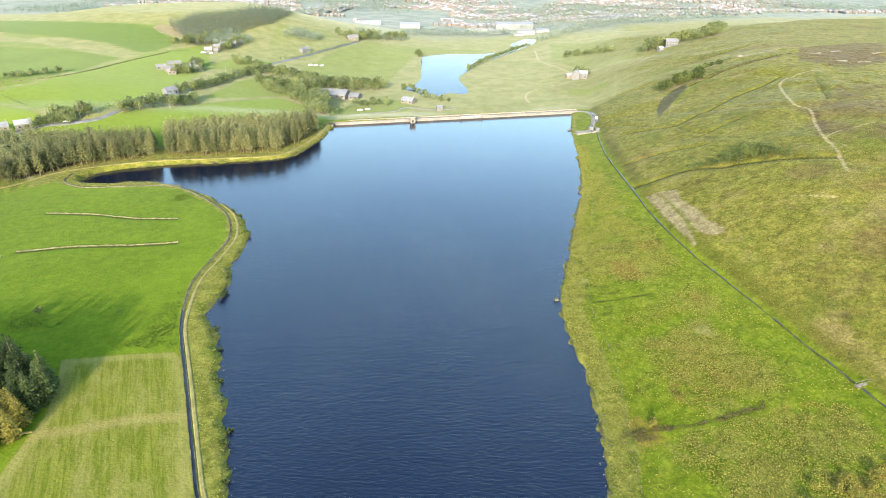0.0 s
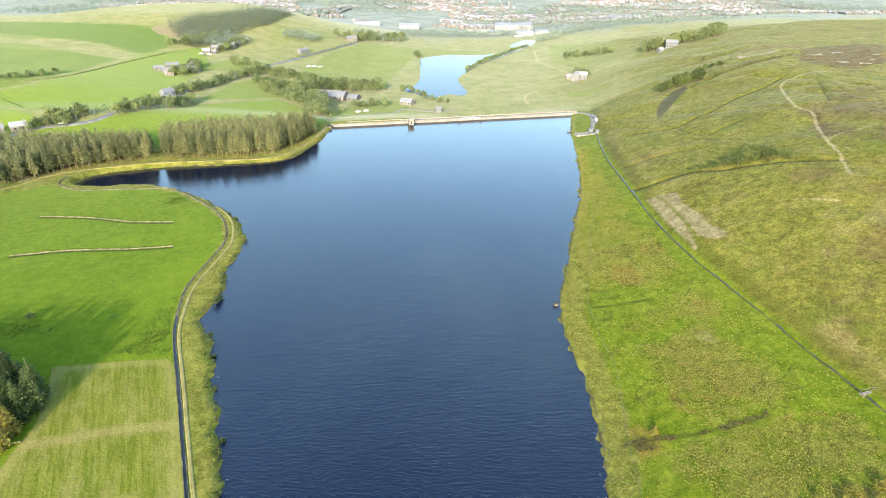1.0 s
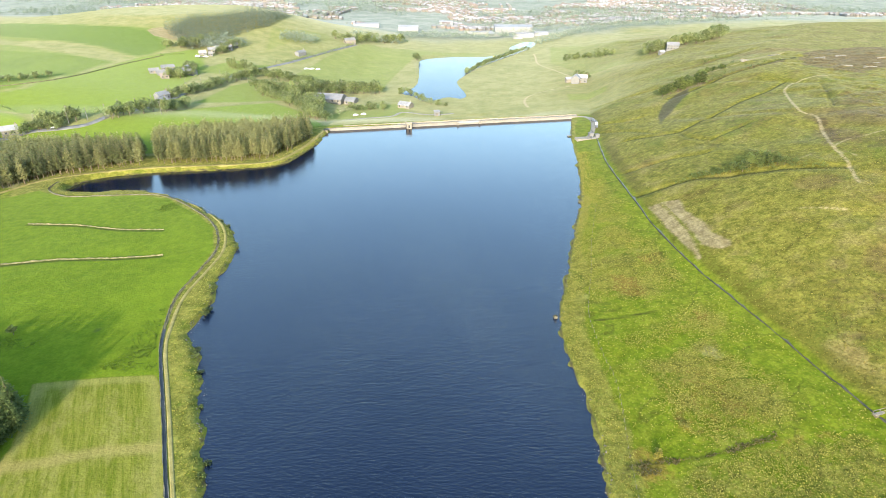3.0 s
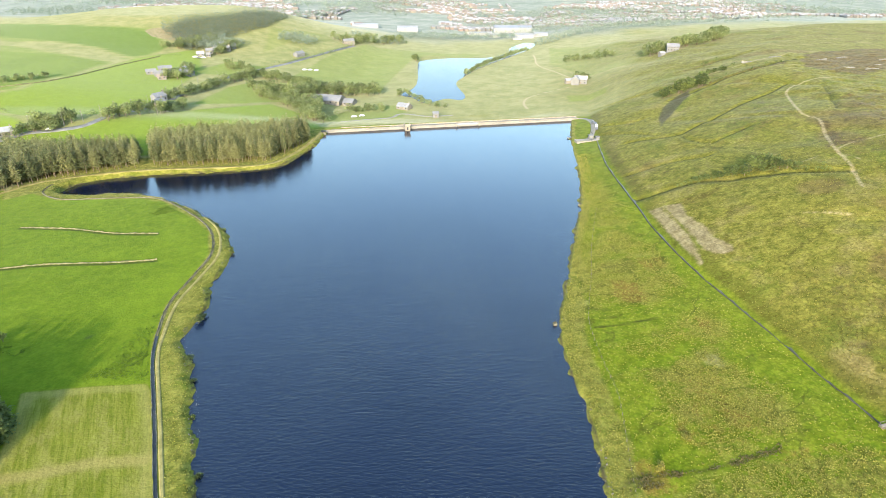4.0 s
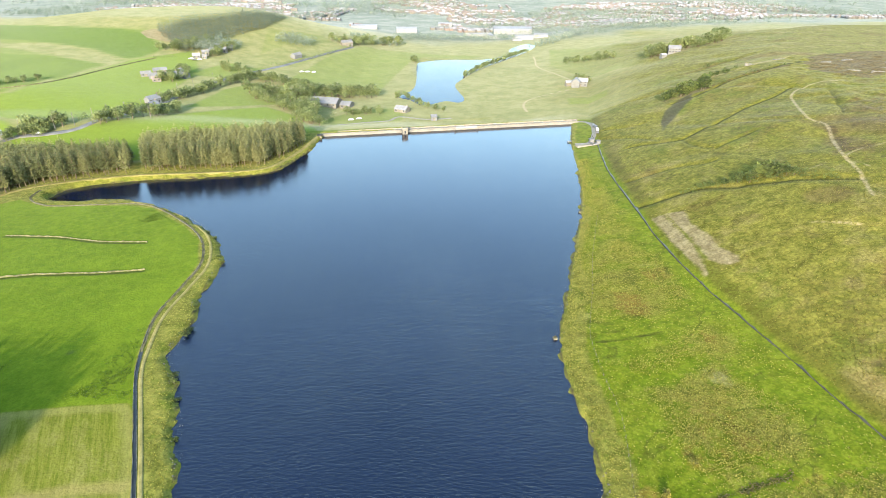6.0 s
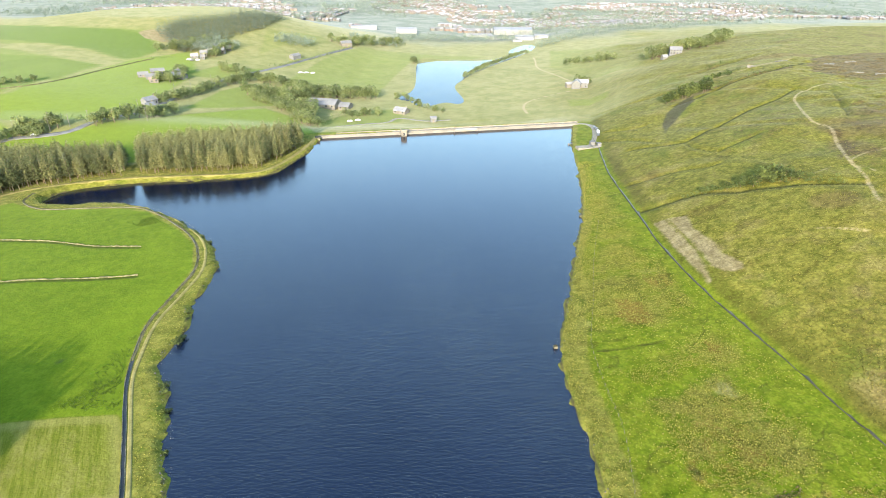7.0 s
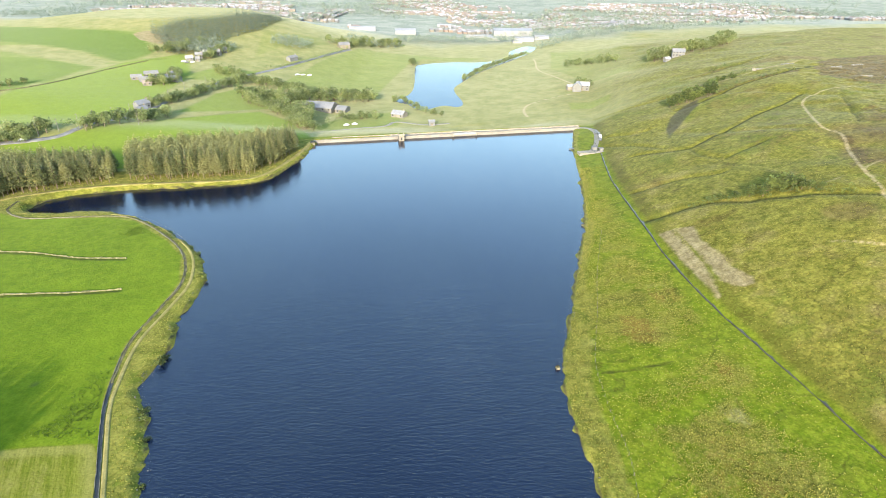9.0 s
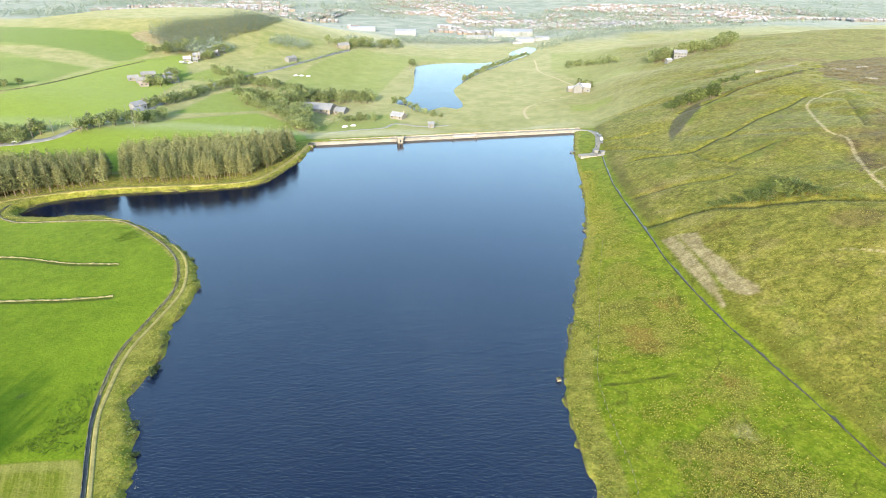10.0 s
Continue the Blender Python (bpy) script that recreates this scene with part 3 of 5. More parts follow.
TRACKS = [(smooth_line([(158, 213), (164, 229), (167, 240), (170, 252), (180, 276), (185, 290), (184, 302), (191, 322), (199, 341), (203, 351), (211, 360), (222, 366), (238, 366)]), 0.6),
          (smooth_line([(192, 252), (183, 251), (176, 251), (169, 248)]), 0.5), (smooth_line([(169, 241), (170, 234)]), 0.35), (smooth_line([(153, 244), (161, 246)]), 0.4), (smooth_line([(134, 207), (139, 204), (146, 198)]), 0.5),
          (smooth_line([(187, 295), (194, 299), (205, 306)]), 0.1), (smooth_line([(138, 298), (149, 285), (159, 273), (171, 261)]), 0.0), (smooth_line([(148, 354), (162, 359), (178, 374)]), 0.05), (smooth_line([(99, 272), (106, 269), (113, 264), (118, 258)]), 0.0),
          (smooth_line([(73, 490), (73, 513), (80, 533), (100, 548), (124, 560)]), 1.1), (smooth_line([(122, 790), (120, 760), (115, 703), (128, 630), (133, 600)]), 1.0),
          (smooth_line([(190, 442), (205, 441), (218, 443), (235, 445), (257, 455)]), 0.6)]
BRIGHT_FIELDS = [
    ([(-319, 448), (-309, 505), (-293, 592), (-259, 640), (-243, 612), (-225, 570), (-222, 500), (-217, 458), (-236, 404), (-281, 393), (-345, 415)], 1.0),
    ([(-420, 410), (-345, 413), (-285, 390), (-262, 372), (-280, 340), (-420, 320)], 1.0),
    ([(-232, 380), (-196, 432), (-140, 484), (-112, 470), (-96, 440), (-80, 396), (-120, 380), (-176, 340), (-230, 338), (-275, 340), (-262, 364)], 1.0),
    ([(-192, 456), (-186, 520), (-170, 555), (-118, 548), (-130, 500), (-165, 472)], 0.85),
    ([(-150, 570), (-130, 700), (-100, 800), (60, 800), (40, 775), (-20, 772), (-36, 735), (-50, 640), (-60, 565)], 0.55),
    ([(-235, 555), (-215, 610), (-190, 640), (-175, 615), (-195, 560)], 0.8),
    ([(-420, 500), (-335, 480), (-312, 560), (-288, 605), (-330, 700), (-480, 700)], 0.65),
    ([(110, 500), (140, 498), (146, 520), (112, 524)], 0.8),
    ([(150, 600), (200, 590), (230, 680), (240, 800), (150, 830), (128, 700)], 0.45),
    ([(-100, 440), (-70, 458), (-30, 470), (-30, 515), (-70, 505), (-92, 470)], 0.6),
    ([(-190, 640), (-150, 650), (-120, 740), (-150, 800), (-210, 760)], 0.3),
    ([(-560, 730), (-402, 700), (-325, 692), (-285, 640), (-289, 607), (-302, 589), (-348, 614), (-395, 628), (-560, 650)], 0.95),
    ([(-560, 560), (-398, 572), (-363, 577), (-307, 562), (-311, 510), (-323, 450), (-345, 425), (-560, 410)], 0.95),
    ([(-560, 645), (-429, 617), (-395, 627), (-348, 615), (-302, 589), (-307, 563), (-363, 578), (-417, 597), (-560, 580)], 0.0),
    ([(-208, 619), (-179, 721), (-135, 775), (-116, 780), (-173, 619), (-198, 606)], 0.08)]
FIELD_TONES = (0.85, 0.95, 0.8, 0.7, 0.6, 0.7, 0.35, 0.9, 0.6, 0.5, 0.5, 0.05, 0.3, 0.5, 0.5)
# beds of rushes in the rough meadow, with the sour brown and the sere pale ground among them
RUSH_BEDS = [
    ([(59.3, 144.8), (65.2, 146.7), (72.9, 150.9), (80.6, 151.7), (82.4, 143.4), (86.6, 143.7), (89.8, 137.5), (91.9, 128.1), (89.5, 121.4), (82.9, 117.1), (73.6, 114.1), (67.1, 111.1), (64.3, 115.0), (61.4, 119.0), (61.0, 125.9)], 1.0),
    ([(55.1, 156.2), (64.8, 158.9), (79.0, 167.9), (86.7, 169.9), (91.7, 162.7), (88.9, 156.2), (82.4, 156.2), (77.9, 158.7), (69.8, 154.3), (61.4, 151.7)], 0.7),
    ([(53.6, 102.0), (58.3, 106.0), (71.0, 108.3), (82.5, 111.0), (94.0, 113.4), (101.0, 115.2), (103.1, 109.0), (103.0, 101.2), (102.2, 97.2), (97, 76), (64, 76), (57.1, 92.6), (54.8, 96.8)], 1.0),
    ([(52, 176), (60, 178), (74, 180), (86, 186), (88, 200), (84, 220), (76, 236), (68, 232), (60, 214), (54, 196)], 0.75),
    ([(70, 244), (82, 240), (86, 262), (86, 300), (80, 296), (74, 268)], 0.6)]
SOUR = [([(64.1, 195), (72.1, 193), (72.8, 184), (65.0, 178), (60.5, 183)], 0.8), ([(74, 212), (87, 209), (86, 199), (74, 201)], 0.55), ([(43, 112), (54, 111), (56, 104), (46, 101)], 0.7),
        ([(59, 122), (63, 124), (64, 116), (60, 116)], 0.6), ([(78, 112.5), (100, 117), (101, 112), (80, 108)], 0.6), ([(70, 145), (82, 138), (80, 120), (66, 116), (63, 132)], 0.4), ([(82, 168), (88, 167), (88, 161), (82, 162)], 0.6), ([(84, 92), (102, 96), (100, 80), (82, 84)], 0.5)]
SERE = [([(76.5, 149.5), (82, 148.5), (81, 143.5), (77.5, 145)], 0.8), ([(46.6, 193), (53, 183), (51, 176), (45.5, 178)], 0.7), ([(75, 213), (87, 210), (86, 206), (75, 208)], 0.5), 
        ([(106.5, 149), (118, 143), (119.5, 127), (115.5, 117), (111, 130), (107, 141)], 0.6), ([(93, 252), (99, 250), (96, 262), (93, 262)], 0.3), ([(222, 438), (240, 441), (262, 458), (258, 464), (238, 449), (222, 444)], 0.7), ([(152, 345), (156, 346), (184, 378), (181, 381)], 0.4)]
HEATH = [([(108, 148), (125, 175), (150, 190), (172, 180), (165, 120), (135, 82), (122, 86), (113, 118)], 0.28), ([(93.5, 262), (95.3, 318), (100.5, 360), (104, 350), (100.5, 300), (97.5, 264)], 0.6), ([(262, 440), (290, 470), (320, 486), (360, 492), (300, 400), (263, 376), (250, 384), (246, 398), (252, 420)], 0.85), ([(187.5, 291), (184, 276), (181, 266), (173.5, 251), (170.5, 253), (177.5, 269), (181, 284)], 0.8), ([(139.2, 327.8), (208.2, 360.5), (187.8, 320.0), (180.4, 285.7), (161.6, 282.3), (151.9, 288.3)], 0.32),
         ([(164, 258), (178, 254), (196, 250), (190, 232), (168, 238)], 0.5), ([(190, 292), (212, 318), (240, 330), (250, 290), (210, 262), (188, 268)], 0.5), ([(180, 412), (206, 414), (236, 416), (238, 422), (206, 421), (182, 420)], 0.7), ([(186, 482), (214, 486), (228, 490), (228, 484), (214, 480), (188, 477)], 0.6), ([(148, 224), (158, 222), (156, 214), (146, 216)], 0.5)]
BRACKEN = [(305, 425, 40, 26), (190, 285, 9, 16), (178, 262, 7, 14), (148, 221, 8, 7), (162, 200, 8, 5), (112, 136, 5, 8), (52, 113, 6, 3), (58, 119, 4, 3), (80, 196, 7, 5), (82, 131, 10, 4), (205, 262, 16, 22), (196, 232, 20, 10), (143, 168, 9, 9), (140, 140, 9, 14), (260, 475, 30, 12)]


def lay_ground():
    xs = graded(-2600, -215, 235, 2600, 1.3, 1.045)
    ys = graded(-300, 84, 430, 4300, 1.3, 1.022)
    gx, gy = np.meshgrid(xs, ys)
    x, y = gx.ravel(), gy.ravel()
    z = height(x, y)
    nx, ny = len(xs), len(ys)
    i = (np.arange(ny - 1)[:, None] * nx + np.arange(nx - 1)[None, :]).ravel()
    tris = np.concatenate([np.stack([i, i + 1, i + nx + 1], 1), np.stack([i, i + nx + 1, i + nx], 1)])
    me = triangle_mesh("ground", np.stack([x, y, z], 1), tris, GROUND, True)
    dd = below_dam(x, y)
    shore = -within_ring(x, y, SHORE, 60.0)
    far = np.clip(ramp(2, 10, dd) * (1 - ramp(-70, 110, x - catchwater_x(y) + 40 * fbm(x, y, 60, 3, 61))) + ramp(700, 1000, y), 0, 1)
    left = (x < -20) & (dd < 10)
    pasture = np.where(y < 340, within_ring(x, y, PASTURE, 30.0), -30)
    farm = np.where(left & (y > 285), ramp(-18, -26, -shore), far)
    lush = np.zeros(len(x))
    tone = np.full(len(x), 0.5)
    for (ring, amount), shade in zip(BRIGHT_FIELDS, FIELD_TONES):
        k = ramp(-2, 2, within_ring(x, y, np.array(ring, float), 12.0))
        lush, tone = lush * (1 - k) + amount * k, tone * (1 - k) + shade * k
    zone = {}
    for name, rings in (("rush", RUSH_BEDS), ("sour", SOUR), ("sere", SERE), ("heath", HEATH)):
        zone[name] = np.zeros(len(x))
        for ring, amount in rings:
            soft = within_ring(x, y, np.array(ring, float), 20.0) + (9.0 * fbm(x, y, 26, 4, 49) if name == "heath" and amount > 0.8 else 3.0 * fbm(x, y, 9, 3, 47))
            zone[name] = np.maximum(zone[name], amount * ramp(-3, 3, soft))
    bank_reach = np.where(x > 0, 3.0 + 4.6 * (1 - ramp(170, 250, y)) + 2.6 * fbm(x, y, 17, 2, 41), 24.0)
    track = np.full(len(x), -9.0)
    for line, half in TRACKS:
        near = (np.abs(x - line[:, 0].mean()) < 120) & (np.abs(y - line[:, 1].mean()) < 140)
        track[near] = np.maximum(track[near], half - line_distance(x[near], y[near], line))
    bare = np.full(len(x), -20.0)
    for ring in BARE:
        bare = np.maximum(bare, within_ring(x, y, ring, 20.0))
    bracken = np.zeros(len(x))
    for cx, cy, a, b in BRACKEN:
        r = np.hypot((x - cx) / a, (y - cy) / b) + 0.55 * fbm(x, y, 12, 4, 55)
        bracken = np.maximum(bracken, 1 - ramp(0.6, 1.1, r))
    wet = within_ring(x, y, np.array([(133.5, 352.3), (139, 372), (146.1, 386.5), (151.3, 392.7), (158.9, 402), (170, 408), (166, 396), (154.4, 382.6), (145.5, 370.0), (138.9, 361.4)], float), 20.0) + 0.6
    wet = np.maximum(wet, within_ring(x, y, np.array([(-115, 160), (-111, 160), (-110, 164), (-114, 165)], float), 20.0) - 0.9)
    near_swath = np.where((y > 95) & (y < 125) & (x < -60), line_distance(x, y, np.array(SWATH, float)), 9.0)
    values = dict(moor=np.where(dd > 0, np.maximum(x - catchwater_x(y), 40 * ramp(0, 30, dd) - 10), x - catchwater_x(y) - 1.0), farm=farm, lush=lush, pasture=pasture,
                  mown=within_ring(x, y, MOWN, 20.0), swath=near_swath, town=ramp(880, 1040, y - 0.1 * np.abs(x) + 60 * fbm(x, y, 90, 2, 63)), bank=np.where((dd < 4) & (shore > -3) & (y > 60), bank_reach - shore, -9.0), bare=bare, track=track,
                  bracken=bracken, tone=tone, rill=rill_depth(x, y), wet=wet, **zone, lip=np.where(dd < -3, np.abs(shore), 9.0))
    for name, data in values.items():
        me.attributes.new(name, "FLOAT", "POINT").data.foreach_set("value", np.asarray(data, np.float32))
    tagged(new("ground", me), "grassy valley floor with pastures, rough meadow and moor", "ground", kind="structure")


lay_ground()


def lay_water(name, ring, level, out, label, material):
    prev, nxt = np.roll(ring, 1, 0), np.roll(ring, -1, 0)
    way = nxt - prev
    normal = np.stack([way[:, 1], -way[:, 0]], 1) / (np.linalg.norm(way, axis=1)[:, None] + 1e-9)
    if inside(np.array([ring[0, 0] + normal[0, 0] * 0.3]), np.array([ring[0, 1] + normal[0, 1] * 0.3]), ring)[0]:
        normal = -normal
    bm = bmesh.new()
    f = bm.faces.new([bm.verts.new((*p, level)) for p in ring + normal * out])
    bm.normal_update()
    if f.normal.z < 0:
        f.normal_flip()
    bmesh.ops.triangulate(bm, faces=[f])
    me = bpy.data.meshes.new(name)
    bm.to_mesh(me)
    bm.free()
    me.materials.append(material)
    tagged(new(name, me), label, "water", kind="structure")


lay_water("water", SHORE, 0.0, 2.0, "dark blue reservoir water with fine ripples", WATER)
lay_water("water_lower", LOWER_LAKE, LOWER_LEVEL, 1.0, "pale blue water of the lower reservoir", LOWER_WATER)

# ---- the dam ----
DAM_A, DAM_B = (-81.0, 401.2), (103.0, 436.6)
crest = lambda x, y: np.zeros(np.shape(x))
dam = thing("dam", "long low pale masonry dam wall with a road on its crest", "dam", kind="structure")
part("pitching", mesh_from("pitching", *sweep([DAM_A, DAM_B], [(1.4, -2.2), (0.2, 1.0), (-0.4, 1.0), (-0.4, -2.2)], 6, crest, 0.05, 4), PALE_STONE), dam, "sloping stone pitching above the water")
part("parapet", mesh_from("parapet", *sweep([DAM_A, DAM_B], [(0.1, 0.95), (0.1, 1.75), (-0.4, 1.75), (-0.4, 0.95)], 6, crest, 0.02, 5), PALE_STONE), dam)
part("coping", mesh_from("coping", *sweep([DAM_A, DAM_B], [(0.18, 1.75), (0.18, 1.92), (-0.48, 1.92), (-0.48, 1.75)], 6, crest, 0.015, 6), PALE_STONE), dam)
part("crest_road", mesh_from("crest_road", *sweep([DAM_A, DAM_B], [(-0.4, 1.2), (-0.4, 1.6), (-4.4, 1.6), (-4.4, 1.2)], 6, crest, 0.01, 7), GRAVEL), dam, "pale gravel road")
part("rear_wall", mesh_from("rear_wall", *sweep([(-70, 407.6), (103, 440.8)], [(0.2, 1.2), (0.2, 2.2), (-0.2, 2.2), (-0.2, 0.8)], 6, crest, 0.03, 8), STONE), dam)

part("spillway_coping", mesh_from("spillway_coping", *sweep([(12.0, 419.2), (27.5, 422.2)], [(0.75, 1.0), (0.75, 2.15), (-0.1, 2.15), (-0.1, 1.0)], 4, crest, 0.01, 12), WHITE_SHEET), dam, "white concrete spillway lip")
for px, py in ((11.6, 419.1), (27.9, 422.3)):
    part("spillway_pier", mesh_from("spillway_pier", *box_data(px - 0.5, px + 0.5, py - 1.6, py + 0.6, -2.0, 2.5), PALE_STONE), dam)
pier = thing("corner_pier", "dark stone pier with a capstone at the dam's end", "pier", x=-80.6, y=397.4, z=0.0, turn=11)
part("shaft", mesh_from("shaft", *box_data(-1.3, 1.3, -1.3, 2.2, -2.0, 2.0), CHANNEL_STONE), pier)
part("capstone", mesh_from("capstone", *box_data(-1.5, 1.5, -1.5, 2.4, 2.0, 2.25), DARK_STONE), pier)


def valve_tower():
    t = thing("valve_tower", "square stone valve tower standing in the water at the dam", "tower", x=-23.6, y=409.3, turn=10.9)
    part("shaft", mesh_from("shaft", *join_data([box_data(-1.8, 1.8, -2.4, 1.6, -3, 3.4)]), ROUGHCAST), t)
    part("cornice", mesh_from("cornice", *box_data(-2.05, 2.05, -2.65, 1.85, 3.4, 3.75), PALE_STONE), t)
    part("parapet", mesh_from("parapet", *join_data([box_data(-2, 2, -2.6, -2.3, 3.75, 4.6), box_data(-2, -1.7, -2.3, 1.8, 3.75, 4.6), box_data(1.7, 2, -2.3, 1.8, 3.75, 4.6)]), STONE), t)
    # no recess is cut; a dark slab gives the doorway's shade
    part("doorway", mesh_from("doorway", *box_data(-0.5, 0.5, -2.45, -2.38, 0.6, 2.5), DARK_GLASS), t, "dark slab for the shaded doorway opening")


valve_tower()


# ---- catchwater at the foot of the moor ----
def channel(name, label, line, half, wall, wet, near_wall=CHANNEL_STONE):
    c = thing(name, label, "drain", kind="structure")
    lip = 0.12
    part("channel_bed", mesh_from("channel_bed", *sweep(line, [(half, -0.6), (half, 0.05), (-half, 0.05), (-half, -0.6)], 2, None, 0.02), wet), c, "dark wet bed")
    part("channel_wall", mesh_from("channel_wall", *sweep(line, [(half + wall, -0.8), (half + wall, lip), (half, lip + 0.06), (half, -0.8)], 2, None, 0.05, 3), near_wall), c, "low stone edging")
    part("channel_wall", mesh_from("channel_wall", *sweep(line, [(-half, -0.8), (-half, lip + 0.12), (-half - wall, lip + 0.16), (-half - wall, -0.8)], 2, None, 0.06, 4), near_wall), c, "low stone edging")
    return c


CATCH_LINE = smooth_line(CATCHWATER, 6)
channel("catchwater", "narrow stone-lined catchwater drain along the hillside", CATCH_LINE, 0.55, 0.20, CATCH_WATER, DARK_STONE)
LEFT_LINE = smooth_line([(-40, 40), (-51, 75), (-58.8, 90), (-67.6, 109.0), (-74, 123), (-80.2, 136.2), (-87.5, 152), (-91, 163)], 5)
channel("side_drain", "straight water-filled drain beside the reservoir path", LEFT_LINE, 0.38, 0.14, DITCH_WATER)
UPPER_DITCH = smooth_line([(-91, 163), (-95.0, 182.2), (-94.0, 202.0), (-93.8, 219.9), (-101.2, 240.0), (-114.3, 256.4), (-136.6, 275), (-151.2, 278.5), (-170.7, 276.3), (-187.5, 274.9), (-201.3, 282.7), (-203.5, 294.5)], 5)
dry = thing("dry_ditch", "overgrown dry ditch with broken stone edging round the pasture", "drain", kind="structure")
part("ditch_bed", mesh_from("ditch_bed", *sweep(UPPER_DITCH, [(0.35, -0.6), (0.35, 0.10), (-0.35, 0.10), (-0.35, -0.6)], 2.0, None, 0.08, 9), speckled("ditch_mud", (0.045, 0.042, 0.020), (0.130, 0.112, 0.050), 3.0, 0.9, 0.05, 0.6)), dry)
part("ditch_wall", mesh_from("ditch_wall", *sweep(UPPER_DITCH, [(-0.4, -0.6), (-0.4, 0.28), (-0.6, 0.26), (-0.66, -0.6)], 1.4, None, 0.09, 10), CHANNEL_STONE), dry, "tumbled gritstone edging")

# ---- paths and roads ----
def lay_path(name, label, category, line, width, lift, material):
    return tagged(new(name, mesh_from(name, *ribbon(line, width, lift), material, True)), label, category, kind="structure")


lay_path("path_reservoir", "trodden yellow grass path beside the side drain", "path",
         smooth_line([(-37.4, 40), (-49, 75), (-57.2, 90), (-66.1, 109.0), (-72.5, 123), (-78.7, 136.2), (-86.0, 152), (-89.2, 163), (-92.6, 182.2), (-91.2, 202.0), (-91.0, 219.9), (-98.6, 241.2), (-112.2, 258.0), (-135.3, 276.8), (-151.2, 280.6)], 5), 1.15, 0.10, GRASS_PATH)
lay_path("path_plantation", "pale grass track between the plantation and the water", "path",
         smooth_line([(-240, 262), (-224, 277), (-213, 296), (-190, 310.0), (-164, 318.5), (-131, 323.3), (-101, 330.8), (-89.8, 352), (-83.5, 380), (-82, 398)], 5), 2.4, 0.10, GRASS_PATH)
lay_path("track_dam_end", "pale gravel track curving round the dam's end", "road",
         smooth_line([(103, 438.5), (109, 436), (110.5, 425), (108.5, 411), (104, 394), (98, 381), (90, 376)], 5), 3.2, 0.12, GRAVEL)
lay_path("road_valley", "grey asphalt road through the fields", "road",
         smooth_line([(-330, 335), (-277, 352), (-262, 366), (-246, 372), (-231, 383), (-223, 415), (-212, 445), (-209, 491), (-204, 521), (-194, 565), (-174, 613), (-162, 639), (-137, 706), (-110, 778)], 5), 4.0, 0.25, ASPHALT)
lay_path("path_below_dam", "grey path below the dam", "path", smooth_line([(-78, 452), (-60, 463), (-40, 470), (-32, 482), (-10, 474), (10, 478)], 5), 2.6, 0.15, GRAVEL)


# ---- dry stone walls ----
def stone_wall(line, tall, label, step=1.0, seed=1):
    me = mesh_from("stone_wall", *sweep(smooth_line(line, 5), [(0.22, -0.5), (0.09, tall * 0.6), (-0.09, tall * 0.6), (-0.22, -0.5)], step, None, 0.13, seed), GRASSY_WALL)
    return tagged(new("stone_wall", me), label, "wall", "dry stone walls")


stone_wall([(-186, 242.0), (-162.9, 241.4), (-142.8, 237.6), (-123.4, 237.6)], 0.75, "low dry stone wall, broken off, crossing the pasture", 1.0, 2)
stone_wall([(-174.7, 204.0), (-154.7, 209.0), (-128.0, 211.5), (-113.7, 214.1)], 0.8, "straight dry stone wall across the bright pasture", 1.0, 3)
stone_wall([(-181, 194), (-178, 200)], 1.0, "short stub of dry stone wall in the pasture", 1.0, 4)
stone_wall([(-345, 440), (-313, 478), (-295, 554), (-278, 603)], 1.0, "dry stone wall along the upper pasture", 3.0, 6)

# ---- trees ----
def diamonds(points, ways, sizes, rng, droop=0.0, facing=None):
    """Small folded leaf sprays: two triangles each, at the given points."""
    n = len(points)
    side = np.cross(ways, rng.normal(0, 1, (n, 3)) if facing is None else facing + rng.normal(0, 0.35, (n, 3)))
    side /= np.linalg.norm(side, axis=1)[:, None] + 1e-9
    tip = points + ways * sizes[:, None]
    tip[:, 2] -= droop * sizes
    mid = points + ways * (sizes * 0.5)[:, None]
    a, b = mid + side * (sizes * 0.42)[:, None], mid - side * (sizes * 0.42)[:, None]
    a[:, 2] -= sizes * 0.16
    b[:, 2] -= sizes * 0.16
    verts = np.stack([points, a, tip, b], 1).reshape(-1, 3)
    i = np.arange(n)[:, None] * 4
    return verts, np.concatenate([i + [0, 1, 2], i + [0, 2, 3]])


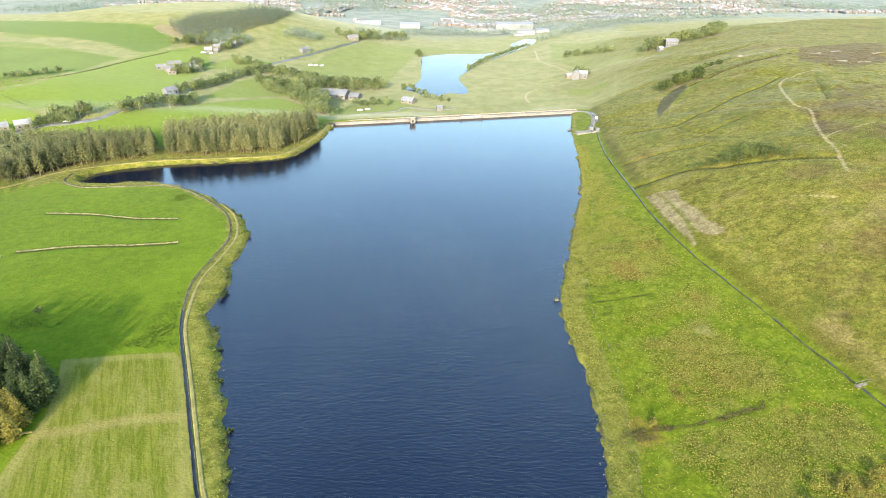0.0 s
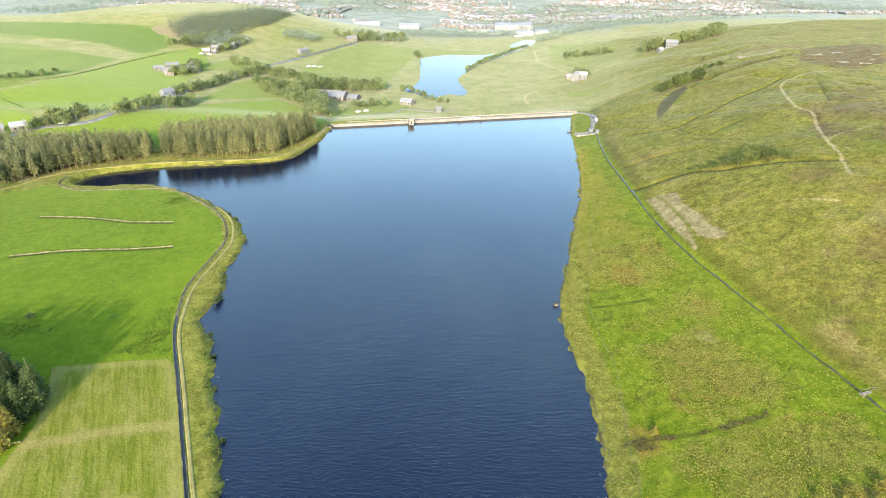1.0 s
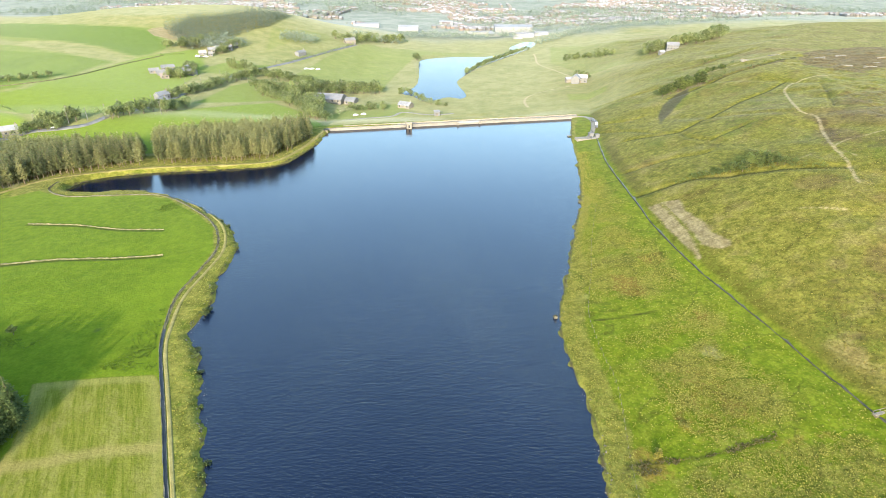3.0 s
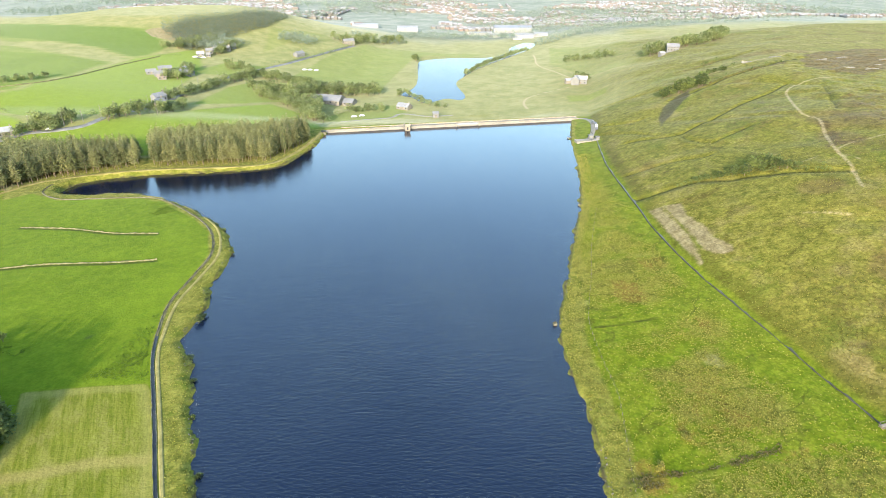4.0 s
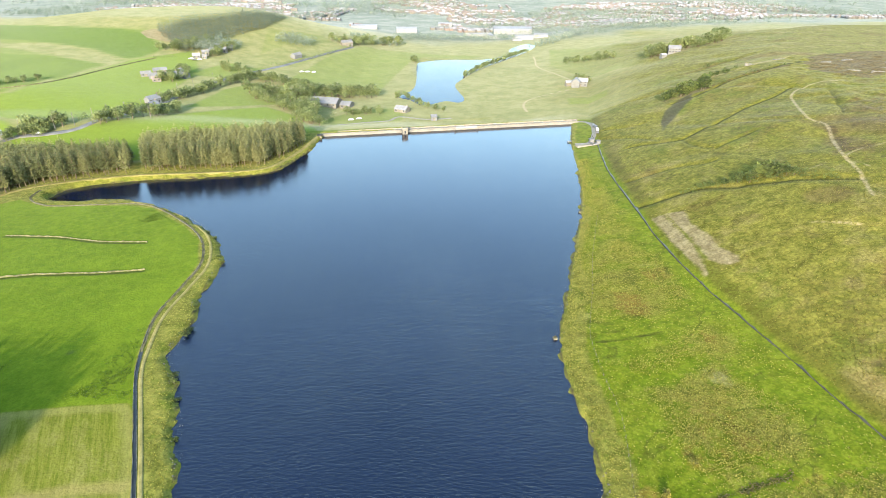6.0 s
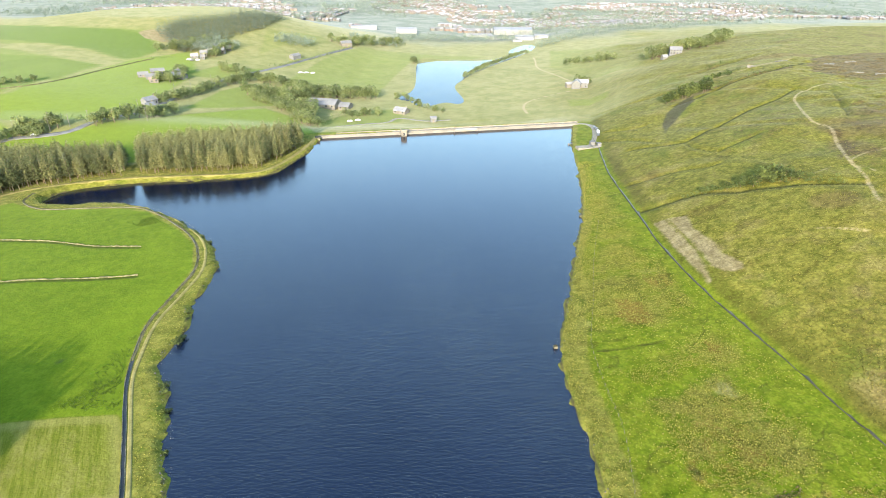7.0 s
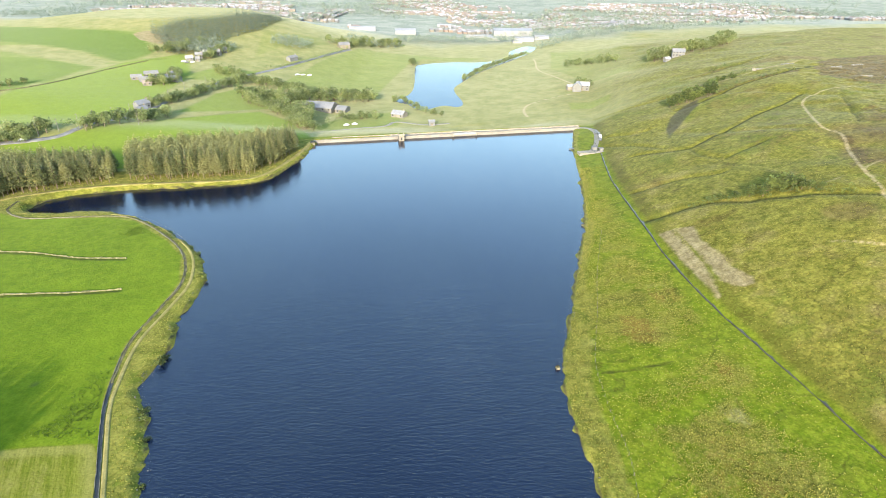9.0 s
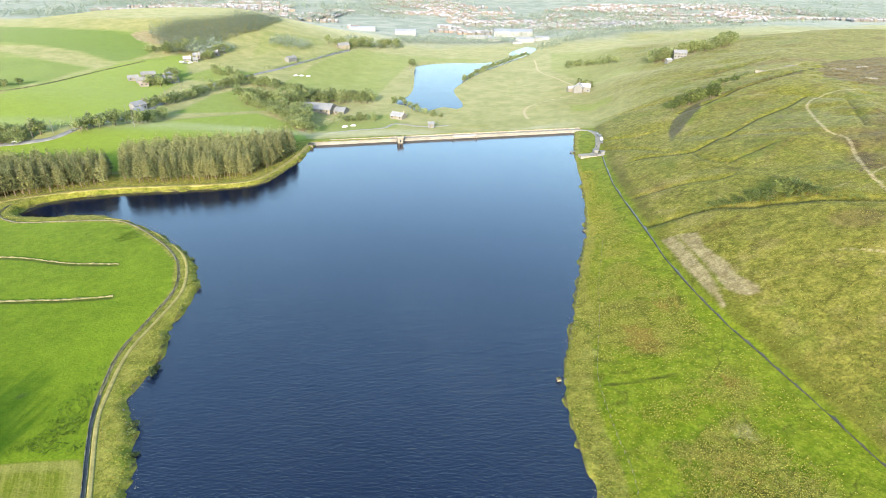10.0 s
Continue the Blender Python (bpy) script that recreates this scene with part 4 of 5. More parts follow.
def conifer_crown(seed, tall, wide, bare, levels=15, around=8, per=3, fine=1.0, full=1.5):
    """Whorls of drooping sprays round the stem, thinner towards the top."""
    rng = np.random.default_rng(seed)
    pts, ways, sizes = [], [], []
    lean = rng.normal(0, 0.03, 2) * tall
    for lv in range(levels):
        k = (lv + rng.uniform(-0.3, 0.3)) / (levels - 1)
        z = tall * (bare + (1 - bare) * np.clip(k, 0, 1))
        r = wide * (1 - np.clip(k, 0, 1) ** full) ** 0.8 * rng.uniform(0.75, 1.15) * (0.65 + 0.35 * min(1, k * 5)) + 0.15
        for b in range(around if k < 0.8 else around - 3):
            if rng.random() < 0.12:
                continue
            a = 2 * np.pi * (b + rng.uniform(-0.35, 0.35)) / around + lv * 0.9
            reach = r * rng.uniform(0.65, 1.2)
            for s in range(per):
                f = (s + 0.25 + rng.uniform(0, 0.4)) / per
                pts.append((np.cos(a) * reach * f + lean[0] * k, np.sin(a) * reach * f + lean[1] * k, z - 0.18 * reach * f + rng.normal(0, 0.1)))
                w = np.array((np.cos(a + rng.normal(0, 0.5)), np.sin(a + rng.normal(0, 0.5)), rng.uniform(-0.35, 0.35)))
                ways.append(w / np.linalg.norm(w))
                sizes.append(fine * (max(0.5, 0.75 * r * rng.uniform(0.6, 1.1)) if s == per - 1 else max(0.6, 0.95 * r * rng.uniform(0.6, 1.0))))
    pts.append((lean[0], lean[1], tall * 0.97)), ways.append((0, 0, 1)), sizes.append(tall * 0.06)
    pts = np.array(pts, float)
    out = pts * (1, 1, 0)
    out /= np.linalg.norm(out, axis=1)[:, None] + 0.2
    return diamonds(pts, np.array(ways, float), np.array(sizes), rng, 0.15, out * 0.5 + (0, 0, 0.8))


def broad_crown(seed, tall, wide, lobes=9, leaves=46):
    rng = np.random.default_rng(seed)
    pts, ways, sizes = [], [], []
    for _ in range(lobes):
        a, rr = rng.uniform(0, 2 * np.pi), wide * rng.uniform(0.15, 0.65)
        c = np.array((np.cos(a) * rr, np.sin(a) * rr, tall * rng.uniform(0.42, 0.82)))
        size = wide * rng.uniform(0.35, 0.58)
        v = rng.normal(0, 1, (leaves, 3))
        v /= np.linalg.norm(v, axis=1)[:, None]
        p = c + v * size * rng.uniform(0.55, 1.05, (leaves, 1)) * (1, 1, 0.8)
        pts.append(p)
        w = v + rng.normal(0, 0.7, (leaves, 3))
        ways.append(w / np.linalg.norm(w, axis=1)[:, None])
        sizes.append(size * rng.uniform(0.35, 0.75, leaves))
    pts = np.concatenate(pts)
    out = pts - (0, 0, tall * 0.55)
    out /= np.linalg.norm(out, axis=1)[:, None] + 0.2
    return diamonds(pts, np.concatenate(ways), np.concatenate(sizes), rng, 0.0, out * 0.8 + (0, 0, 0.4))


def stem(seed, tall, thick, limbs, spread):
    """A tapered trunk with limbs."""
    rng = np.random.default_rng(seed)
    pieces = []

    def tube(p, q, r0, r1, sides=6):
        p, q = np.array(p, float), np.array(q, float)
        w = (q - p) / np.linalg.norm(q - p)
        u = np.cross(w, (0.3, 0.9, 0.2))
        u /= np.linalg.norm(u)
        v = np.cross(w, u)
        ring = [(np.cos(2 * np.pi * i / sides), np.sin(2 * np.pi * i / sides)) for i in range(sides)]
        vs = [p + (u * c + v * s) * r0 for c, s in ring] + [q + (u * c + v * s) * r1 for c, s in ring]
        pieces.append((vs, [(i, (i + 1) % sides, sides + (i + 1) % sides, sides + i) for i in range(sides)]))

    tube((0, 0, -0.6), (0, 0, tall * 0.35), thick, thick * 0.75)
    tube((0, 0, tall * 0.35), (rng.normal(0, 0.15), rng.normal(0, 0.15), tall * 0.93), thick * 0.75, thick * 0.15)
    for i in range(limbs):
        a, z = rng.uniform(0, 2 * np.pi), tall * rng.uniform(0.3, 0.6)
        tube((0, 0, z), (np.cos(a) * spread, np.sin(a) * spread, z + tall * rng.uniform(0.1, 0.28)), thick * 0.4, thick * 0.1, 5)
    return join_data(pieces)


class Kind:
    """One sort of tree, in a few shapes that all its copies share."""

    def __init__(self, name, label, category, crowns, stems, leaf):
        self.name, self.label, self.category = name, label, category
        self.data = crowns
        self.crowns = [triangle_mesh(name + "_crown", v, t, leaf) for v, t in crowns]
        self.stems = [mesh_from(name + "_trunk", *s, BARK) for s in stems]
        self.leaf = leaf

    def plant(self, x, y, size, rng, group, label=""):
        i = int(rng.integers(len(self.crowns)))
        t = thing(self.name, label or self.label, self.category, group)
        t.matrix_basis = pose(x, y, ground_at(x, y), 0, 0, rng.uniform(0, 360)) @ Matrix.Diagonal((size * rng.uniform(0.9, 1.1), size * rng.uniform(0.9, 1.1), size, 1))
        part("trunk", self.stems[i], t)
        part("crown", self.crowns[i], t)
        return t

    def mass(self, name, label, places, rng, category="wood"):
        """A wood too far or too dense to count, in one mesh."""
        verts, tris, base = [], [], 0
        zs = height(np.array([p[0] for p in places]), np.array([p[1] for p in places]))
        for (x, y, size), z in zip(places, zs):
            v, t = self.data[int(rng.integers(len(self.data)))]
            a = rng.uniform(0, 2 * np.pi)
            c, s = np.cos(a) * size, np.sin(a) * size
            verts.append(np.stack([v[:, 0] * c - v[:, 1] * s + x, v[:, 0] * s + v[:, 1] * c + y, v[:, 2] * size + z], 1))
            tris.append(t + base)
            base += len(v)
        return tagged(new(name, triangle_mesh(name, np.concatenate(verts), np.concatenate(tris), self.leaf)), label, category, kind="stuff")


PINE = Kind("pine_tree", "tall slender plantation pine with a grey-green crown", "tree", [conifer_crown(s, 15.2, 2.1 + 0.1 * s, 0.22, 19, 9, 4, 0.62, 2.1) for s in range(6)], [stem(s, 16.0, 0.20, 0, 0) for s in range(6)], CONIFER)
DEEP_PINE = Kind("deep_pine", "pine in the depth of the plantation", "tree", [conifer_crown(10 + s, 15.2, 2.25 + 0.1 * s, 0.35, 12, 8, 3, 0.8, 2.1) for s in range(6)], [stem(10, 15.0, 0.2, 0, 0)] * 6, CONIFER)
FIR = Kind("spruce_tree", "dense dark green spruce", "tree", [conifer_crown(20 + s, 17.0, 3.6, 0.04, 28, 13, 5, 0.42) for s in range(4)], [stem(20 + s, 18.0, 0.28, 0, 0) for s in range(4)], SPRUCE)
GOLD = Kind("larch_tree", "yellowing larch at the wood's sunny edge", "tree", [conifer_crown(40 + s, 13.0, 2.7, 0.06, 24, 11, 5, 0.45) for s in range(2)], [stem(40 + s, 13.0, 0.22, 0, 0) for s in range(2)], LARCH)
OAK = Kind("broadleaf_tree", "rounded dark green hedgerow tree", "tree", [broad_crown(60 + s, 9.0, 3.8, 9, 36) for s in range(5)], [stem(60 + s, 8.0, 0.28, 5, 2.2) for s in range(5)], VALLEY_LEAF)
THORN = Kind("hawthorn", "small wind-bent hawthorn standing in rough grass", "tree", [broad_crown(160 + s, 8.0, 3.8) for s in range(4)], [stem(160 + s, 7.0, 0.25, 5, 2.2) for s in range(4)], BROADLEAF)
SCRUB = Kind("scrub", "hedgerow scrub", "scrub", [broad_crown(180 + s, 9.0, 4.0, 6, 13) for s in range(4)], [stem(180, 7.0, 0.3, 2, 2)] * 4, VALLEY_LEAF)
MOOR_SCRUB = Kind("moor_scrub", "moor scrub", "scrub", [broad_crown(190 + s, 9.0, 4.0, 6, 13) for s in range(4)], [stem(190, 7.0, 0.3, 2, 2)] * 4, BROADLEAF)
DEEP_FIR = Kind("deep_spruce", "unseen spruce beyond the wood's visible edge", "tree", [conifer_crown(30 + s, 17.0, 4.4, 0.04, 13, 8, 3, 1.0, 2.0) for s in range(3)], [stem(30, 18.0, 0.28, 0, 0)] * 3, SPRUCE)
FAR_OAK = Kind("far_tree", "distant tree", "tree", [broad_crown(80 + s, 9.0, 4.6, 4, 8) for s in range(4)], [stem(80, 7.0, 0.3, 2, 2)] * 4, HAZED_LEAF)
FAR_FIR = Kind("far_conifer", "distant conifer", "tree", [conifer_crown(90 + s, 14.0, 2.6, 0.05, 9, 7, 2, 0.7, 2.2) for s in range(3)], [stem(90, 14.0, 0.25, 0, 0)] * 3, HAZED_NEEDLES)


def filled(ring, gap, rng, jitter=0.42):
    """Places on a shaken grid inside a ring."""
    ring = np.array(ring, float)
    lo, hi = ring.min(0), ring.max(0)
    gx, gy = np.meshgrid(np.arange(lo[0], hi[0], gap), np.arange(lo[1], hi[1], gap))
    x = gx.ravel() + rng.uniform(-jitter, jitter, gx.size) * gap
    y = gy.ravel() + rng.uniform(-jitter, jitter, gx.size) * gap
    ok = inside(x, y, ring)
    return np.stack([x[ok], y[ok]], 1)


def plantation(ring, gap, seed, count, group):
    """The trees at the water's side stand singly; the rest closes the block behind them."""
    rng = np.random.default_rng(seed)
    p = filled(ring, gap, rng)
    p = p[np.argsort(-within_ring(p[:, 0], p[:, 1], SHORE, 200.0))]
    for x, y in p[:count]:
        PINE.plant(x, y, rng.uniform(0.84, 1.04), rng, group)
    rest = [(x, y, rng.uniform(0.88, 1.06)) for x, y in p[count:]]
    if rest:
        DEEP_PINE.mass("plantation_rest", "closely planted grey-green pines behind the wood's edge", rest, rng)


plantation([(-300, 255), (-232, 270), (-222, 286), (-211, 302), (-192, 313), (-172, 320), (-177, 338), (-205, 336), (-240, 332), (-300, 322)], 3.15, 101, 150, "west plantation block")
plantation([(-165, 324.5), (-131, 327.5), (-102, 336), (-93, 357), (-87, 381), (-91, 394), (-115, 374), (-150, 364), (-176, 352)], 3.05, 102, 150, "east plantation block")

rng = np.random.default_rng(7)
hidden = []
for x, y in filled([(-108.0, 107), (-109.5, 115), (-111, 126.5), (-122, 127.5), (-150, 124), (-190, 121), (-230, 120), (-230, 95), (-170, 82), (-118, 93)], 3.3, rng):
    edge = x > -124 and y < 113
    deep = x < -116 and y > 118
    # trees out of view, set out to shape the wood's shade across the pasture
    if x < -140 or y < 92:
        hidden.append((x, y, rng.uniform(0.95, 1.03)))
        continue
    (GOLD if edge else FIR).plant(x, y, rng.uniform(0.90, 1.04) if deep else rng.uniform(0.74, 0.92), rng, "wood beside the mown field")

DEEP_FIR.mass("spruce_wood", "dense unseen spruces that cast the wood's shade on the pasture", hidden, rng)

# ---- hedgerow trees, scrub and far woods ----
def row_of(line, gap, wander, rng):
    p, _ = spaced(smooth_line(line, 4), gap)
    return p + rng.normal(0, wander, p.shape)


TREE_ROWS = [
    ("trees along the valley road", [(-258, 373), (-248, 378), (-240, 385)], 3.5, 1.2, 0.95),
    ("trees along the valley road", [(-224, 391), (-218, 402), (-209, 413), (-200, 418), (-196, 434), (-196, 446)], 3.6, 2.6, 0.85),
    ("trees along the valley road", [(-214, 462), (-203, 480), (-199, 502), (-193, 528), (-184, 549)], 4.2, 1.6, 0.75),
    ("trees along the valley road", [(-182, 553), (-172, 569), (-157, 567), (-135, 563), (-120, 560)], 3.6, 2.4, 0.85),
    ("trees along the field lane", [(-209.6, 587.4), (-198.0, 584.7), (-187.4, 585.0)], 3.4, 1.4, 0.75),
    ("wood beside the barn", [(-154.5, 505.3), (-141.9, 499.0), (-126.9, 488.1), (-113.8, 477.3), (-102.7, 461)], 3.2, 2.2, 0.8),
    ("trees round the hamlet", [(-233.1, 631.1), (-229.7, 656.6), (-225.0, 674.4)], 4.0, 3.0, 0.8),
    ("trees round the hamlet", [(-284.7, 636.7), (-265.0, 645.7), (-244.1, 671.1)], 4.0, 4.0, 0.85),
    ("trees along the town road", [(-133.2, 779.2), (-108.3, 807.2), (-81.7, 838.3), (-57.5, 863.8)], 5.0, 4.0, 0.9),
    ("trees along the valley road", [(-268.2, 361.1), (-260.1, 366.8), (-251.5, 370.2), (-245, 376)], 3.2, 1.5, 0.6),
    ("wood behind the barn", [(-160, 516), (-146, 515), (-135, 519), (-124, 522), (-113, 535)], 3.2, 3.0, 1.05),
    ("wood behind the barn", [(-113, 540), (-99, 547), (-79, 553), (-60, 553)], 2.8, 3.0, 1.0),
    ("wood behind the barn", [(-110, 500), (-106, 482), (-100, 470), (-94, 452)], 3.0, 3.2, 0.95),
    ("bushes below the dam", [(-74, 486), (-66, 490), (-58, 491), (-48, 492)], 3.0, 1.8, 0.62),
    ("trees by the lower reservoir", [(-40, 548), (-33, 560), (-14, 517), (-8, 512), (2, 500)], 8.0, 2.0, 0.5),
    ("trees by the lower reservoir", [(-32, 742), (-28, 738)], 3.0, 1.0, 0.7),
    ("scrub along the lower reservoir", [(27, 652), (42, 690), (66, 738), (95, 795), (118, 830)], 4.4, 1.6, 0.55),
    ("copse in the gully", [(155, 412), (160, 409), (166, 409), (172, 413), (178, 417)], 1.7, 3.0, 0.85),
    ("shrubs on the moor's edge", [(186, 436), (196, 440), (204, 438)], 4.5, 1.0, 0.45),
    ("trees round the white house", [(206, 606), (212, 598), (218, 604), (221, 602), (232, 604), (241, 600), (250, 594), (262, 596), (276, 612), (289, 637)], 2.6, 3.0, 1.0),
    ("trees round the farmhouse", [(136, 590), (142, 588), (147, 584)], 3.4, 1.6, 0.75),
    ("bushes in the upper pasture", [(-345, 456), (-338, 466), (-330, 474), (-320, 488)], 3.2, 1.8, 0.45),
    ("trees round the farm", [(-226, 536), (-232, 529), (-240, 524), (-232, 556), (-240, 566)], 4.2, 2.2, 0.7),
    ("trees in the far meadow", [(150, 708), (158, 716), (168, 714), (180, 702), (190, 680)], 3.6, 4.0, 0.7),
]
rng = np.random.default_rng(21)
fill = []
for group, line, gap, wander, size in TREE_ROWS:
    for x, y in row_of(line, gap, wander, rng):
        (THORN if "gully" in group or "moor" in group else OAK).plant(x, y, size * rng.uniform(0.95, 1.5), rng, group)
    if "moor" not in group and "gully" not in group:
        fill += [(x, y, size * rng.uniform(0.55, 1.05)) for x, y in row_of(line, min(gap, 4) * 0.45, wander * 1.3, rng)]
for x, y, size in ((-137.5, 159.5, 0.42), (145, 245, 0.55), (139, 248.5, 0.6), (133, 249, 0.7), (129, 251.5, 0.55), (125, 254, 0.45), (121, 257, 0.4), (142, 246.5, 0.75), (136.5, 251, 0.8), (147, 243, 0.5), (117, 259.5, 0.35), (141, 250, 0.8), (131, 254, 0.5), (145, 248, 0.7), (150, 241, 0.35)):
    THORN.plant(x, y, size, rng, "hawthorns along the moor ditch")

low = [(x, y, rng.uniform(0.16, 0.34)) for x, y in row_of([(110, 260.5), (118, 258), (128, 252), (138, 246.5), (148, 240), (158, 231)], 0.9, 0.8, rng)]
low += [(x, y, rng.uniform(0.16, 0.36)) for x, y in row_of([(178, 417), (193, 415.2), (206.6, 418.0), (219.7, 419), (235, 419)], 1.8, 1.4, rng)]
low += [(x, y, rng.uniform(0.2, 0.4)) for x, y in row_of([(208, 481), (214, 483), (220, 485)], 1.5, 1.2, rng)]
low += [(x, y, rng.uniform(0.25, 0.5)) for x, y in row_of([(168, 405), (184, 424), (192, 437), (214, 442)], 3.0, 1.2, rng)]
SCRUB.mass("undergrowth", "dense hedgerow scrub filling the tree rows", fill, rng, "scrub")
MOOR_SCRUB.mass("moor_scrub", "dark low scrub along the moor ditches", low, rng, "scrub")
rows = []
for line, gap, wander, size in (([(-186, 440), (-163, 463), (-138, 488), (-120, 486)], 2.4, 0.5, 0.16), ([(-290, 396), (-320, 418), (-345, 436)], 2.2, 0.8, 0.2),
                                ([(-264, 356), (-277, 350), (-300, 342)], 3.0, 1.4, 0.5), ([(-171, 628), (-154, 660), (-131, 713), (-109, 789)], 3.2, 1.0, 0.36),
                                ([(-280, 603), (-262, 612)], 2.5, 0.6, 0.25), ([(-228, 398), (-222, 420), (-215, 447)], 2.6, 0.6, 0.26),
                                ([(-210, 462), (-212, 495), (-208, 520)], 2.8, 0.6, 0.26)):
    rows += [(x, y, size * rng.uniform(0.7, 1.3)) for x, y in row_of(line, gap, wander, rng)]
SCRUB.mass("hedges", "low untrimmed hedges along fields and road", rows, rng, "hedge")

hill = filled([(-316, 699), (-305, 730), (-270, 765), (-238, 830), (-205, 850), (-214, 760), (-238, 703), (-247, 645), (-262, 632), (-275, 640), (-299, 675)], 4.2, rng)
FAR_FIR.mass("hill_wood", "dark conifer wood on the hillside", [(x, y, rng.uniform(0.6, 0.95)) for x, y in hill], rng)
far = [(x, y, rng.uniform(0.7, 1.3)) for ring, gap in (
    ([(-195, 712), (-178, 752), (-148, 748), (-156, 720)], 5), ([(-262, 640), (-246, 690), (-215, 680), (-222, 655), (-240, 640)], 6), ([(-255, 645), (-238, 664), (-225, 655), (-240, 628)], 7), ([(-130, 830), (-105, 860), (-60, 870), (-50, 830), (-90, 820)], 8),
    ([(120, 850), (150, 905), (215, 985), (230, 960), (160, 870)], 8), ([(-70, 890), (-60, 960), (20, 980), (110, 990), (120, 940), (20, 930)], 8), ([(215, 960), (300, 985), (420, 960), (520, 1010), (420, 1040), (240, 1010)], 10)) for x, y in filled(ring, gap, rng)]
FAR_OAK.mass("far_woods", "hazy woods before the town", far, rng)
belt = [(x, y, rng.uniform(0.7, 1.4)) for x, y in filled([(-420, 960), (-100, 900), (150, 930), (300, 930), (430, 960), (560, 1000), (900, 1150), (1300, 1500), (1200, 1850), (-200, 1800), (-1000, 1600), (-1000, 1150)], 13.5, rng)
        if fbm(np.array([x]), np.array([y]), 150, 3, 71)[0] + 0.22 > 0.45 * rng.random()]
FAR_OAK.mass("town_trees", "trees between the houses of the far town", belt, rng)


GORSE = Kind("gorse_bush", "low yellow-brown bush in the rough meadow", "bush", [broad_crown(300 + s, 1.6, 1.3, 6, 40) for s in range(3)], [stem(300 + s, 1.2, 0.06, 4, 0.6) for s in range(3)], LARCH)
for x, y in ((77, 85), (80, 86.5), (84, 87), (86, 88.5), (89, 90), (91, 87.5), (93, 88.5), (95, 90.5), (97, 91), (88, 86), (99, 93), (50, 110.5), (52.5, 111), (60, 118)):
    GORSE.plant(x + rng.normal(0, 0.5), y + rng.normal(0, 0.5), rng.uniform(0.6, 1.1), rng, "bushes in the rough meadow")
SHORE_BUSH = Kind("shore_bush", "low dark green willow bush overhanging the water", "bush", [broad_crown(320 + s, 1.9, 1.5, 7, 40) for s in range(3)], [stem(320 + s, 1.3, 0.07, 4, 0.7) for s in range(3)], BROADLEAF)
for x, y, size in ((-82.0, 173.0, 1.2), (-81.4, 175.6, 0.9), (-76.6, 152.0, 1.1), (-75.8, 149.6, 0.8), (-57.6, 109.0, 0.7), (-57.4, 104.4, 0.8), (-53.2, 92.9, 0.6), (-66.6, 128.6, 0.6), (-84.4, 190.0, 0.7), (-86.6, 223.0, 0.8), (-97.2, 244.0, 0.7), (-101.5, 249.0, 0.6), (-72.0, 143.0, 0.6)):
    SHORE_BUSH.plant(x, y, size, rng, "bushes on the water's edge")
# ---- buildings ----
def gabled(w, l, eaves, ridge, over=0.35):
    """Walls with gables along x, and a roof of two slabs with thickness; w along x, l along y."""
    a, b = w / 2, l / 2
    walls = ([(-a, -b, -1.5), (a, -b, -1.5), (a, b, -1.5), (-a, b, -1.5), (-a, -b, eaves), (a, -b, eaves), (a, b, eaves), (-a, b, eaves), (-a, 0, ridge), (a, 0, ridge)],
             [(0, 1, 5, 4), (2, 3, 7, 6), (1, 2, 6, 9, 5), (3, 0, 4, 8, 7)])
    slope = (ridge - eaves) / b
    low, t = eaves - over * slope, 0.22
    c, d = a + over, b + over
    roof = ([(-c, -d, low), (c, -d, low), (c, 0, ridge), (-c, 0, ridge), (c, d, low), (-c, d, low),
             (-c, -d, low + t), (c, -d, low + t), (c, 0, ridge + t), (-c, 0, ridge + t), (c, d, low + t), (-c, d, low + t)],
            [(6, 7, 8, 9), (9, 8, 10, 11), (1, 0, 3, 2), (2, 3, 5, 4), (0, 1, 7, 6), (4, 5, 11, 10), (1, 2, 8, 7), (2, 4, 10, 8), (3, 0, 6, 9), (5, 3, 9, 11)])
    return walls, roof


def house(x, y, turn, w, l, eaves, ridge, wall, roof, label, category="house", group="", windows=0, chimney=True, name="house"):
    h = thing(name, label, category, group, x=x, y=y, z=ground_at(x, y) + 0.1, turn=turn)
    walls, top = gabled(w, l, eaves, ridge)
    part("wall", mesh_from("wall", *walls, wall), h)
    part("roof", mesh_from("roof", *top, roof), h)
    if chimney:
        part("chimney", mesh_from("chimney", *join_data([box_data(w / 2 - 1.0, w / 2 - 0.2, -0.35, 0.35, ridge - 0.6, ridge + 1.1), box_data(w / 2 - 0.8, w / 2 - 0.4, -0.2, 0.2, ridge + 1.1, ridge + 1.5)]), STONE), h)
    if windows:
        floors = 2 if eaves > 4 else 1
        pane = mesh_from("window", *join_data([box_data(-0.55, 0.55, -0.06, 0.04, -0.65, 0.65)]), DARK_GLASS)
        sill = mesh_from("window_sill", *box_data(-0.7, 0.7, -0.12, 0.05, -0.8, -0.66), PALE_STONE)
        for fl in range(floors):
            for i in range(windows):
                cx, cz = (i + 0.5) / windows * w - w / 2, 1.5 + fl * 2.7
                win = part("window", pane, h, m=pose(cx, -l / 2, cz))
                part("window_sill", sill, win)
        part("door", mesh_from("door", *box_data(-0.45, 0.45, -l / 2 - 0.07, -l / 2 + 0.04, 0, 2.05), TIMBER), h)
    return h


